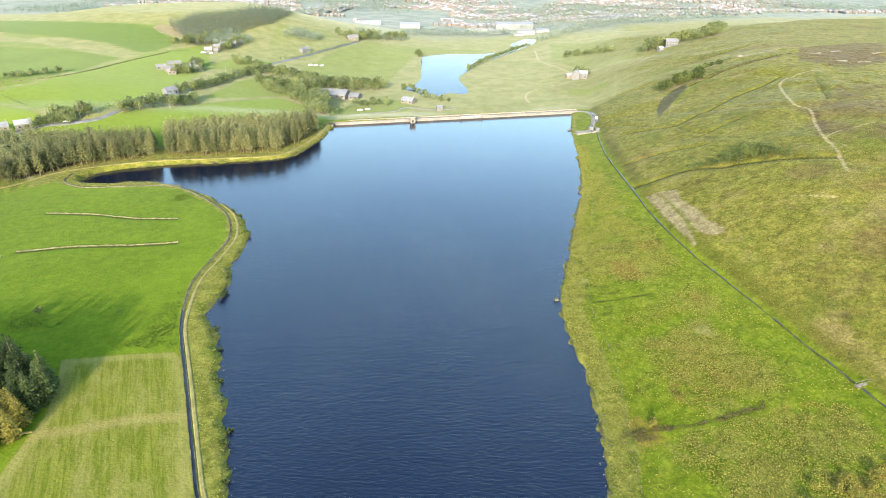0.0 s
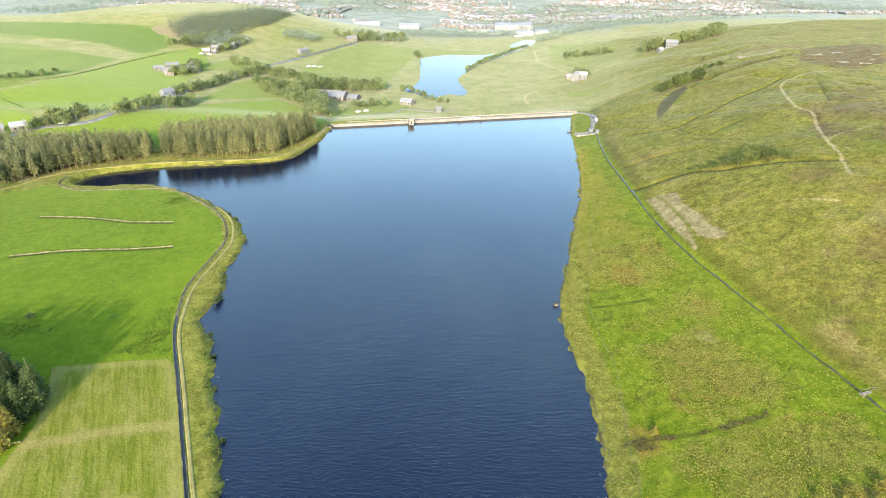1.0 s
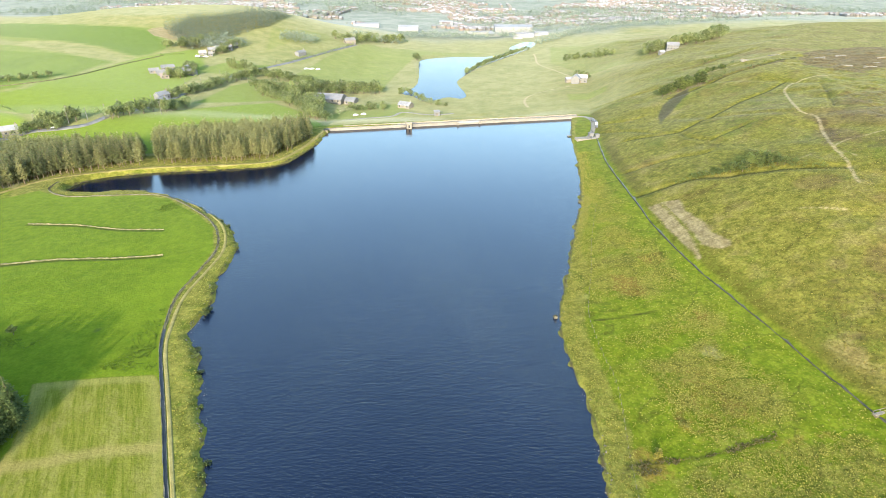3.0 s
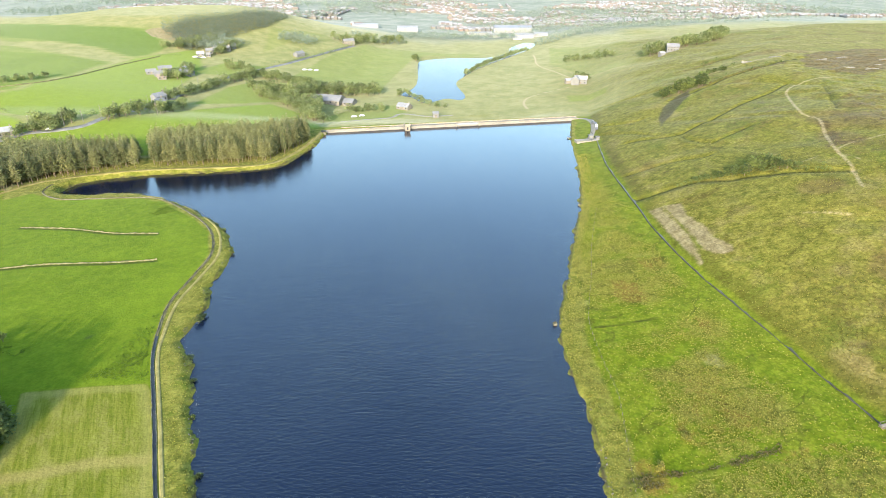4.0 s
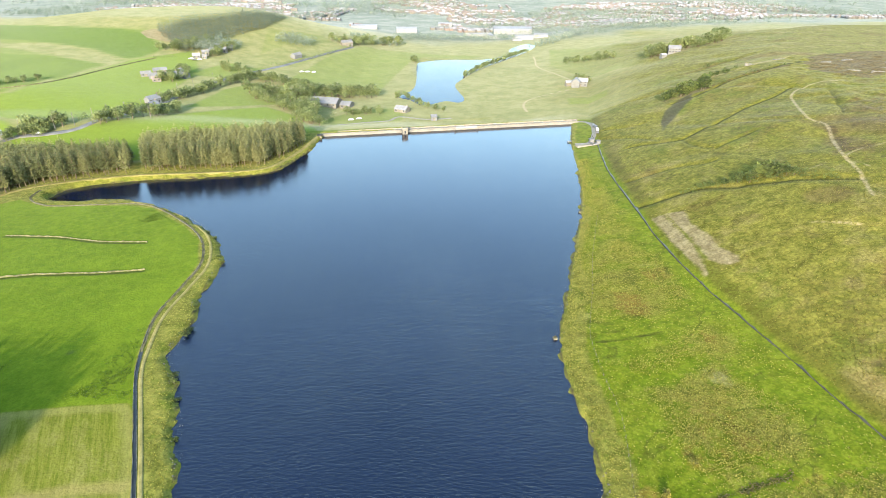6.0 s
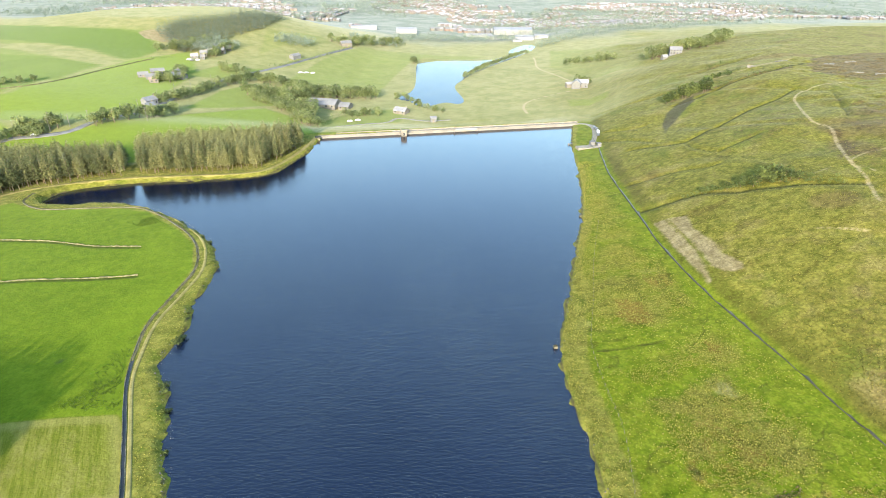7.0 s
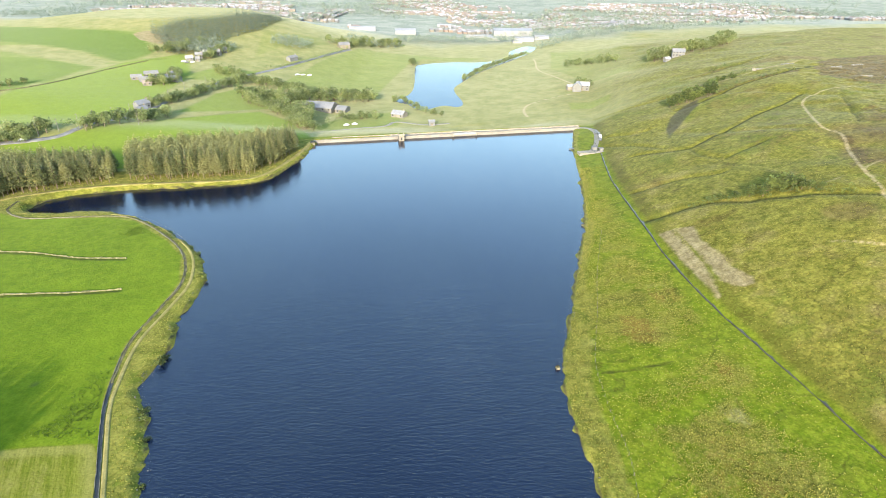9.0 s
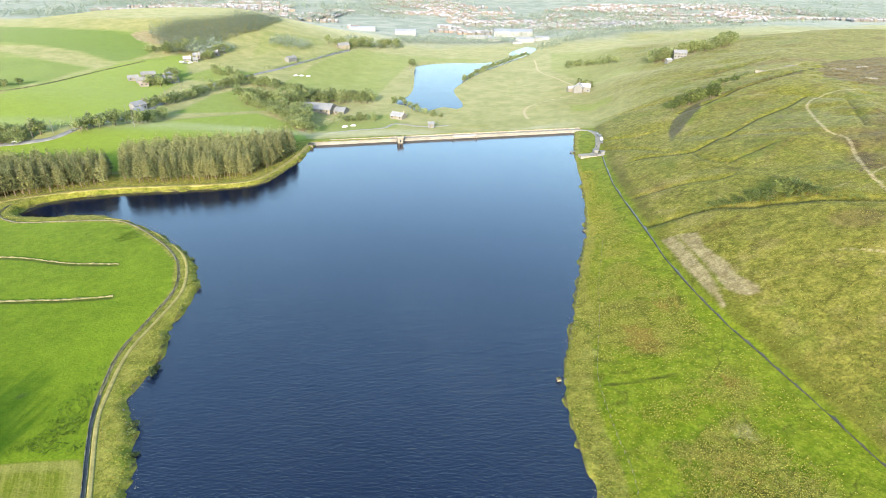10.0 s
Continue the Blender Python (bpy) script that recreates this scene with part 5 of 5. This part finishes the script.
house(-99, 519, -14, 26, 15, 2.6, 6.2, ROUGHCAST, SHEET_ROOF, "long low barn-like centre with a grey sheet roof", "barn", windows=5, chimney=False, name="barn")
house(-80, 516, -14, 9, 11, 2.4, 4.8, ROUGHCAST, SHEET_ROOF, "grey-roofed annex beside the barn", "barn", windows=2, chimney=False, name="barn")
house(-31, 500, -28, 11, 8, 2.4, 4.8, ROUGHCAST, SLATE, "small bungalow with a grey roof below the dam", windows=3)
house(130, 571, 70, 9, 7.5, 5.2, 8.0, WHITEWASH, SLATE, "white two-storey farmhouse with a slate roof", windows=2)
house(135.5, 574, -15, 12, 7, 4.6, 7.2, WHITEWASH, SLATE, "white farmhouse wing with a slate roof", windows=3)
house(126, 578, 10, 9, 5, 3.0, 4.6, ROUGHCAST, SLATE, "low stone outbuilding beside the farmhouse", "outbuilding", chimney=False)
house(226, 592, -12, 11, 6.5, 4.6, 7.0, WHITEWASH, SLATE, "white moorland house among trees", windows=4)
house(213, 583, 15, 5, 4, 2.4, 3.6, WHITEWASH, SLATE, "small white shed by the moorland house", "shed", chimney=False)
for k, (x, y, turn, w, l, eaves, wall, roof) in enumerate((
        (-252, 551, 25, 15, 10, 4.0, ROUGHCAST, SHEET_ROOF), (-247, 533, 20, 17, 9, 3.6, WHITEWASH, SHEET_ROOF), (-238, 541, 22, 12, 9, 4.2, ROUGHCAST, SLATE), (-229, 544, -20, 14, 8, 4.2, WHITEWASH, SHEET_ROOF),
        (-236, 553, 80, 9, 7, 4.8, WHITEWASH, SLATE), (-258, 536, 25, 11, 7, 3.2, WHITEWASH, SHEET_ROOF), (-243, 522, 30, 9, 6, 3.0, ROUGHCAST, TILE_ROOF))):
    house(x, y, turn, w * 0.75, l * 0.75, eaves * 0.72, eaves * 0.72 + 1.9, wall, roof, "stone farm building with a grey roof in the farmyard", "farm building", "farmstead", windows=2, chimney=k in (2, 4))
for k, (x, y, turn, w, l, eaves, wall, roof) in enumerate((
        (-236, 662, 10, 11, 7, 5.0, WHITEWASH, SLATE), (-237, 645, 20, 12, 7, 5.0, WHITEWASH, SLATE), (-228, 652, -10, 8, 6, 4.6, ROUGHCAST, SLATE), (-241, 633, 30, 9, 6, 4.6, ROUGHCAST, SLATE),
        (-246, 622, 20, 10, 6, 3.0, WHITEWASH, SLATE), (-238, 622, 15, 6, 5, 3.0, WHITEWASH, SHEET_ROOF), (-225, 664, 15, 6, 5, 4.0, WHITEWASH, SLATE))):
    house(x, y, turn, w * 0.7, l * 0.75, eaves * 0.72, eaves * 0.72 + 2.0, wall, roof, "pale stone cottage in the hamlet below the wood", "house", "hamlet", windows=2)
house(-217, 456, 62, 10, 6, 3.6, 6.0, WHITEWASH, SLATE, "white roadside cottage with a slate roof", windows=3)
house(-212, 444, 62, 7, 6, 3.0, 5.2, ROUGHCAST, SLATE, "low stone cottage beside the road", windows=2)
house(-272, 362, 35, 9, 6, 3.2, 5.4, ROUGHCAST, SLATE, "stone cottage behind roadside trees", windows=2)
house(-283, 357, 35, 8, 6, 3.2, 5.4, ROUGHCAST, SLATE, "stone cottage behind roadside trees", windows=2)
house(-118, 780, 30, 14, 8, 4.0, 6.6, ROUGHCAST, SHEET_ROOF, "grey-roofed stone building beside the road", "house")
house(-158, 676, 60, 12, 6, 3.2, 5.2, WHITEWASH, SHEET_ROOF, "long white building beside the road", "house")
for x, y, w, l, tall in ((-56, 1043, 34, 20, 9), (66, 1035, 42, 10, 5), (128, 1085, 66, 30, 12), (88, 1000, 20, 12, 6), (135, 985, 30, 14, 7), (165, 1000, 22, 12, 6), (-130, 1065, 44, 14, 6), (10, 1180, 26, 14, 6), (120, 950, 14, 8, 4)):
    house(x, y, random.uniform(-6, 6), w, l, tall * 0.75, tall, WHITE_SHEET, WHITE_SHEET, "large white factory shed at the town's edge", "factory", "factory sheds", chimney=False, name="factory")


# ---- the far town ----
def town():
    rng = np.random.default_rng(33)
    spots = []
    for _ in range(430):
        cx, cy = rng.uniform(-1050, 1250), rng.uniform(1000, 1750)
        crowd = fbm(np.array([cx]), np.array([cy]), 260, 2, 77)[0] + (0.35 if 20 < cx < 760 and 1060 < cy < 1430 else 0.0) + (0.25 if cy > 1400 else 0.0)
        if crowd < 0.05 or (cx < -150 and cy < 1210) or (cx > 700 and cy < 1300):
            continue
        a, n = rng.normal(0, 0.35) + (1.57 if rng.random() < 0.25 else 0), int(rng.integers(5, 17))
        for i in range(n):
            d = (i - n / 2) * 9.0 + rng.normal(0, 1.2)
            for side in (-11, 11):
                if rng.random() < 0.85:
                    spots.append((cx + np.cos(a) * d - np.sin(a) * side, cy + np.sin(a) * d + np.cos(a) * side, np.degrees(a)))
    spots = [s for s in spots if s[1] > (1085 if s[0] < 150 else 1020) and (s[0] < 380 or s[1] > 960 + 0.35 * s[0])]
    spots.sort(key=lambda s: s[1])
    kinds = [(WHITEWASH, SLATE), (WHITEWASH, TILE_ROOF), (ROUGHCAST, SLATE), (BRICK, SLATE), (WHITEWASH, SHEET_ROOF)]
    walls, top = gabled(6.4, 5.8, 3.8, 5.6)
    models = [(mesh_from("wall", *walls, a), mesh_from("roof", *top, b)) for a, b in kinds]
    for x, y, turn in spots[:260]:
        h = thing("town_house", "small pale house with a pitched roof in the far town", "house", "houses of the town", x=x, y=y, z=ground_at(x, y), turn=turn)
        wall, roof = models[int(rng.choice(5, p=(0.2, 0.14, 0.36, 0.14, 0.16)))]
        part("wall", wall, h), part("roof", roof, h)
    rest = spots[260:]
    zs = height(np.array([s[0] for s in rest]), np.array([s[1] for s in rest]))
    for k, name, src, mats in ((0, "town_walls", walls, (WHITEWASH, ROUGHCAST)), (1, "town_roofs", top, (SLATE, TILE_ROOF))):
        for m in range(2):
            pieces = []
            for i, ((x, y, turn), z) in enumerate(zip(rest, zs)):
                if (i * 7 // 3) % 2 == m:
                    c, s = math.cos(radians(turn)), math.sin(radians(turn))
                    pieces.append(([(x + v[0] * c - v[1] * s, y + v[0] * s + v[1] * c, z + v[2]) for v in src[0]], src[1]))
            tagged(new(name, mesh_from(name, *join_data(pieces), mats[m])), "crowded pale houses of the far town", "town", kind="stuff")


town()

# ---- works at the dam's end ----
def keeper_works():
    w = thing("outlet_works", "pale concrete walls and kiosks of the outlet works", "waterworks", x=99.5, y=378, z=ground_at(99.5, 378), turn=8)
    part("apron", mesh_from("apron", *box_data(-11, -1, -3.2, 2.2, -1.5, 0.35), GRAVEL), w, "pale concrete apron")
    part("kiosk", mesh_from("kiosk", *join_data([box_data(-1.5, 1.3, 0.6, 3.2, -1, 2.7), box_data(-1.8, 1.6, 0.3, 3.5, 2.7, 2.95)]), WHITEWASH), w)
    part("kiosk", mesh_from("kiosk", *join_data([box_data(2.6, 4.8, -1.2, 1.0, -1, 2.3), box_data(2.4, 5.0, -1.4, 1.2, 2.3, 2.5)]), WHITEWASH), w)
    part("basin_wall", mesh_from("basin_wall", *join_data([box_data(-1.2, 5.4, -3.4, -2.9, -1, 1.3), box_data(-1.2, -0.7, -2.9, 0.4, -1, 1.3), box_data(4.9, 5.4, -2.9, -1.3, -1, 1.3), box_data(1.7, 2.1, -2.9, 1.4, -1, 1.2)]), WHITEWASH), w)
    part("basin", mesh_from("basin", *box_data(-0.7, 4.9, -2.9, 0.4, -1, 0.45), DARK_STONE), w)


keeper_works()


def landing():
    p = thing("landing_stage", "small white landing stage at the water's edge", "jetty", x=89.2, y=389, z=0.0, turn=5)
    part("deck", mesh_from("deck", *box_data(-3.5, 2.5, -0.9, 0.9, 0.55, 0.75), WHITEWASH), p)
    leg = mesh_from("post", *box_data(-0.12, 0.12, -0.12, 0.12, -2.0, 0.9), TIMBER)
    for x in (-3.2, 0, 2.2):
        for y in (-0.75, 0.75):
            part("post", leg, p, m=pose(x, y, 0))


landing()
house(-4, 472, 8, 4.5, 4, 3.2, 4.4, WHITEWASH, SLATE, "tiny white gauge house on the stilling channel", "gauge house", windows=1, chimney=False, name="gauge_house")


def marker_block(x, y, size):
    b = thing("marker_block", "square stone block with a grassy top in the water", "stone block", "shore blocks", x=x, y=y, z=0.0, turn=12)
    part("block", mesh_from("block", *join_data([box_data(-size, size, -size, size, -2.5, 0.55), box_data(-size * 0.86, size * 0.86, -size * 0.86, size * 0.86, 0.55, 0.7)]), CHANNEL_STONE), b)
    rng = np.random.default_rng(5)
    n = 40
    pts = np.stack([rng.uniform(-size, size, n) * 0.8, rng.uniform(-size, size, n) * 0.8, np.full(n, 0.68)], 1)
    ways = rng.normal(0, 0.5, (n, 3)) + (0, 0, 1.2)
    part("grass_cap", triangle_mesh("grass_cap", *diamonds(pts, ways / np.linalg.norm(ways, axis=1)[:, None], rng.uniform(0.2, 0.4, n), rng), BROWN_REED), b, "tuft of yellow grass")


marker_block(38.2, 171.4, 0.6)
marker_block(68.6, 273.2, 0.55)


def footbridge():
    b = thing("footbridge", "short whitened timber footbridge over the catchwater", "bridge", x=110.0, y=118.0, z=ground_at(110, 118) + 0.45, turn=16)
    part("deck", mesh_from("deck", *box_data(-2.2, 2.2, -0.4, 0.4, 0.0, 0.14), PALE_STONE), b)
    for y in (-0.38, 0.38):
        part("handrail", mesh_from("handrail", *join_data([box_data(-2.4, 2.4, y - 0.05, y + 0.05, 1.0, 1.1)] + [box_data(x - 0.05, x + 0.05, y - 0.05, y + 0.05, -0.4, 1.0) for x in (-2.3, 0, 2.3)]), TIMBER), b)
    for x in (-1.6, 1.2):
        part("abutment", mesh_from("abutment", *box_data(x - 0.2, x + 0.6, -0.5, 0.5, -1.2, -0.003), CHANNEL_STONE), b)


footbridge()
log = thing("felled_log", "pale barkless trunk lying by the wood's corner", "log", x=-110.5, y=106.6, z=ground_at(-110.5, 106.6) + 0.35, turn=12)
log_verts, log_faces = [], []
for k in range(9):
    r = 0.42 - 0.02 * k
    for a in range(10):
        log_verts.append((k * 1.0 - 4.5, r * math.cos(a * math.pi / 5) + 0.08 * math.sin(k), r * math.sin(a * math.pi / 5)))
log_faces = [(k * 10 + a, k * 10 + (a + 1) % 10, k * 10 + 10 + (a + 1) % 10, k * 10 + 10 + a) for k in range(8) for a in range(10)] + [tuple(range(9, -1, -1)), tuple(range(80, 90))]
part("trunk", mesh_from("trunk", log_verts, log_faces, GRASS_PATH, True), log)


# ---- wire fence along the meadow ----
def fence(line, gap, label):
    f = thing("wire_fence", label, "fence")
    p, _ = spaced(smooth_line(line, 5), gap)
    z = height(p[:, 0], p[:, 1])
    post = mesh_from("post", *box_data(-0.05, 0.05, -0.05, 0.05, -0.5, 1.1), TIMBER)
    for (x, y), h in zip(p, z):
        part("post", post, f, m=pose(x, y, h, random.uniform(-4, 4), random.uniform(-4, 4), random.uniform(0, 90)))
    for lift in (0.4, 0.75, 1.1):
        part("wire", mesh_from("wire", *sweep(line if len(line) > 30 else smooth_line(line, 5), [(0.006, lift), (0.006, lift + 0.012), (-0.006, lift + 0.012), (-0.006, lift)], gap), CHANNEL_STONE), f, "thin rusty wire")


fence([(41, 80), (42.5, 90), (45, 109), (47, 121), (49, 136), (48.5, 150), (49, 169), (52, 182), (57, 200), (63, 225), (74, 262)], 3.0, "leaning post and wire fence near the shore")
fence([(-172, 275), (-150, 283), (-134, 279), (-112, 261), (-98, 244)], 4.0, "post and wire fence on the reservoir bank")


# ---- poles along the road ----
def utility_pole(x, y):
    p = thing("utility_pole", "pale wooden utility pole beside the road", "pole", "roadside poles", x=x, y=y, z=ground_at(x, y), turn=random.uniform(0, 180))
    v, f = [], []
    for k, (z, r) in enumerate(((-1, 0.17), (4, 0.15), (8.5, 0.11))):
        v += [(r * math.cos(a * math.pi / 4), r * math.sin(a * math.pi / 4), z) for a in range(8)]
        if k:
            f += [(k * 8 - 8 + a, k * 8 - 8 + (a + 1) % 8, k * 8 + (a + 1) % 8, k * 8 + a) for a in range(8)]
    part("shaft", mesh_from("shaft", v, f + [tuple(range(16, 24))], PALE_STONE), p)
    part("crossarm", mesh_from("crossarm", *box_data(-0.8, 0.8, -0.06, 0.06, 7.7, 7.85), TIMBER), p)


for x, y in ((-262, 372), (-244, 378), (-236, 386), (-229, 396), (-227, 410), (-222, 424), (-217, 438), (-216, 468), (-213, 492), (-208, 512), (-201, 540), (-250, 388), (-197, 408)):
    utility_pole(x, y)


# ---- parked cars ----
def car(x, y, turn, paint, label):
    c = thing("car", label, "car", "parked cars", x=x, y=y, z=ground_at(x, y) + 0.3, turn=turn)
    side = [(-2.1, 0.35), (-2.1, 0.85), (-1.2, 0.95), (-0.6, 1.45), (0.9, 1.45), (1.6, 0.95), (2.1, 0.85), (2.1, 0.35)]
    v = [(a, s * (0.86 if b < 1.2 else 0.68), b) for s in (-1, 1) for a, b in side]
    part("body", mesh_from("body", v, [tuple(range(7, -1, -1)), tuple(range(8, 16))] + [(i, (i + 1) % 8, (i + 1) % 8 + 8, i + 8) for i in range(8)], paint), c)
    glass = [(a, s * (0.80 if b < 1.2 else 0.70), b) for s in (-1, 1) for a, b in ((-1.05, 0.98), (-0.58, 1.40), (0.86, 1.40), (1.45, 0.98))]
    part("windows", mesh_from("windows", [(p[0], p[1] * 1.02, p[2]) for p in glass], [(3, 2, 1, 0), (4, 5, 6, 7)], DARK_GLASS), c)
    wheel_v = [(0.32 * math.cos(k * math.pi / 6), w, 0.32 + 0.32 * math.sin(k * math.pi / 6)) for w in (-0.1, 0.1) for k in range(12)]
    wheel = mesh_from("wheel", wheel_v, [tuple(range(11, -1, -1)), tuple(range(12, 24))] + [(k, (k + 1) % 12, (k + 1) % 12 + 12, k + 12) for k in range(12)], DARK_STONE)
    for wx in (-1.3, 1.3):
        for wy in (-0.78, 0.78):
            part("wheel", wheel, c, m=pose(wx, wy, 0))


CAR_WHITE = speckled("white_car_paint", (0.72, 0.72, 0.72), (0.80, 0.80, 0.80), 2.0, 0.3)
CAR_GREY = speckled("grey_car_paint", (0.07, 0.075, 0.08), (0.12, 0.125, 0.13), 2.0, 0.3)
car(-250, 371.5, 25, CAR_WHITE, "white car on the valley road")
for x, y, turn, paint in ((109.5, 417, 85, CAR_GREY), (109.8, 411, 80, CAR_GREY), (108.8, 404, 78, CAR_WHITE), (107.2, 397, 75, CAR_GREY), (-70, 470, 20, CAR_WHITE), (-64, 473, 10, CAR_WHITE), (-248, 612, 30, CAR_WHITE), (-244, 610, 30, CAR_GREY), (-240, 613, 20, CAR_WHITE), (-141, 622, 40, CAR_WHITE), (-136, 625, 35, CAR_WHITE), (-130, 628, 40, CAR_WHITE)):
    car(x, y, turn, paint, "white car parked on the verge" if paint is CAR_WHITE else "dark grey car parked on the verge")


# ---- pale outcrops of the old quarry on the moor ----
def outcrop(x, y, long, turn, seed):
    rng = np.random.default_rng(seed)
    o = thing("rock_outcrop", "pale weathered gritstone outcrop in dark heather", "rock", "quarry outcrops", x=x, y=y, z=ground_at(x, y), turn=turn)
    for k in range(5):
        a = (k - 2) * long / 5
        v, f = box_data(-long / 11, long / 12, -0.35, 0.4, -1.0, rng.uniform(0.15, 0.6))
        v = [(p[0] + a + rng.normal(0, 0.15), p[1] + rng.normal(0, 0.3), p[2] + rng.normal(0, 0.12)) for p in v]
        part("boulder", mesh_from("boulder", v, f, PALE_STONE), o)


for k, (x, y, long, turn) in enumerate(((272, 434, 9, 12), (291, 441, 11, 20), (268, 398, 7, -8), (281, 394, 9, 4), (316, 432, 10, 10), (300, 415, 8, 25), (226, 443, 12, -6), (246, 447, 10, 14))):
    outcrop(x, y, long, turn, 200 + k)
# ---- rushes, tussocks and shore stones ----
def tufts(name, label, x, y, size, material, blades=4, seed=1, category="grass"):
    """Clumps of a few broad blades each, standing on the ground."""
    rng = np.random.default_rng(seed)
    z = height(x, y)
    n = len(x)
    base = np.repeat(np.stack([x, y, z - 0.05], 1), blades, 0)
    base[:, :2] += rng.normal(0, 0.16, (n * blades, 2)) * np.repeat(size, blades)[:, None]
    ways = rng.normal(0, 0.55, (n * blades, 3)) + (0, 0, 0.85)
    ways /= np.linalg.norm(ways, axis=1)[:, None]
    v, t = diamonds(base, ways, np.repeat(size, blades) * rng.uniform(0.7, 1.2, n * blades), rng)
    tagged(new(name, triangle_mesh(name, v, t, material)), label, category, kind="stuff")


def strewn(count, x0, x1, y0, y1, keep, seed):
    rng = np.random.default_rng(seed)
    x, y = rng.uniform(x0, x1, count), rng.uniform(y0, y1, count)
    ok = keep(x, y, rng.random(count))
    return x[ok], y[ok], rng


def on_meadow(x, y, r):
    shore = -within_ring(x, y, SHORE, 60.0)
    bed = np.zeros(len(x))
    for ring, amount in RUSH_BEDS:
        bed = np.maximum(bed, amount * ramp(-3, 3, within_ring(x, y, np.array(ring, float), 20.0) + 4.0 * fbm(x, y, 9, 3, 47)))
    thick = 0.50 * bed * (0.62 + 0.7 * fbm(x, y, 5, 3, 83)) + 0.07 * (0.6 + fbm(x, y, 14, 3, 81))
    near_shore = 0.22 * (1 - ramp(4, 10, shore))
    return (shore > 1.0) & (rill_depth(x, y) < -0.5) & (x < catchwater_x(y) - 3 - 4 * fbm(x, y, 15, 2, 89)) & (thick + near_shore > r)


x, y, rng = strewn(400000, 34, 118, 80, 350, on_meadow, 91)
tufts("rushes", "pale yellow rush clumps in the rough meadow", x, y, rng.uniform(0.20, 0.44, len(x)), RUSH, 3, 1)


def in_pasture(x, y, r):
    ring = within_ring(x, y, PASTURE, 30.0)
    here = np.maximum(1 - np.hypot((x + 92) / 12, (y - 152) / 22), np.maximum(1 - np.hypot((x + 138) / 14, (y - 155) / 8), 0.75 - np.hypot((x + 128) / 30, (y - 262) / 12)))
    return (ring > 0.8) & (y > 142) & (here + 0.7 * fbm(x, y, 6, 3, 95) > 0.22 + 0.62 * r)


x, y, rng = strewn(110000, -190, -80, 138, 280, in_pasture, 96)
tufts("pasture_sedge", "dark green sedge clumps in the pasture", x, y, rng.uniform(0.18, 0.42, len(x)), SEDGE, 3, 5)


def by_ditch(x, y, r):
    pool = 1 - np.hypot((x - 47) / 5, (y - 105.5) / 3.4)
    run = 0.9 - line_distance(x, y, RILLS[[k for k, q in enumerate(RILLS) if abs(q[0][0, 0] - 43) < 0.5][0]][0]) / 1.5
    return (np.maximum(pool, run) + 0.8 * fbm(x, y, 2.5, 3, 97) > 0.25 + r * 1.6)


x, y, rng = strewn(16000, 40, 84, 100, 116, by_ditch, 98)
tufts("ditch_sedge", "dark sedge and dead reeds along the wet ditch", x, y, rng.uniform(0.3, 0.55, len(x)), BROWN_REED, 3, 6)


def on_moor(x, y, r):
    return (x > catchwater_x(y) + 2) & (rill_depth(x, y) < -0.6) & ((fbm(x, y, 30, 3, 85) * 0.8 + 0.45) * (1 - ramp(140, 310, y)) > r) & (np.maximum(within_ring(x, y, BARE[0], 20.0), within_ring(x, y, BARE[1], 20.0)) < 0.2)


x, y, rng = strewn(290000, 92, 320, 80, 560, on_moor, 92)
tufts("tussocks", "olive and straw-coloured moor grass tussocks", x, y, rng.uniform(0.22, 0.46, len(x)), TUSSOCK, 3, 2)


def on_bank(x, y, r):
    shore = -within_ring(x, y, SHORE, 60.0)
    return (shore > 0.3) & (shore < 14) & (x < -20) & (within_ring(x, y, PASTURE, 30.0) < -2.2) & (y < 400) & (y > 75) & (r < 0.8)


x, y, rng = strewn(120000, -230, -40, 75, 400, on_bank, 93)
tufts("bank_grass", "rank yellow grass on the reservoir bank", x, y, rng.uniform(0.18, 0.36, len(x)), RUSH, 4, 3)


def on_edge(x, y, r):
    shore = -within_ring(x, y, SHORE, 60.0)
    return (np.abs(shore) < 1.6) & (below_dam(x, y) < -4) & (fbm(x, y, 9, 2, 87) > r * 0.7 - 0.25) & (x > -100)


x, y, rng = strewn(60000, -100, 80, 75, 320, on_edge, 94)
z = np.maximum(height(x, y), -0.12)
ball_v = np.array([(0, 0, -1), (0, 0, 1), (1, 0, 0), (-1, 0, 0), (0, 1, 0), (0, -1, 0), (0.65, 0.65, 0.25), (-0.65, 0.65, 0.2), (0.65, -0.65, 0.2), (-0.65, -0.65, 0.25)], float)
ball_t = np.array([(1, 2, 6), (1, 6, 4), (1, 4, 7), (1, 7, 3), (1, 3, 9), (1, 9, 5), (1, 5, 8), (1, 8, 2), (0, 4, 6), (0, 6, 2), (0, 7, 4), (0, 3, 7), (0, 9, 3), (0, 5, 9), (0, 8, 5), (0, 2, 8)])
stones_v, stones_t = [], []
for k in range(len(x)):
    s = rng.uniform(0.08, 0.26)
    stones_v.append(ball_v * s * rng.uniform(0.7, 1.3, 3) * rng.uniform(0.85, 1.15, (10, 1)) + (x[k], y[k], z[k] + 0.02))
    stones_t.append(ball_t + 10 * k)
tagged(new("shore_stones", triangle_mesh("shore_stones", np.concatenate(stones_v), np.concatenate(stones_t), BOULDER)), "grey stones strewn along the water's edge", "stones", kind="stuff")
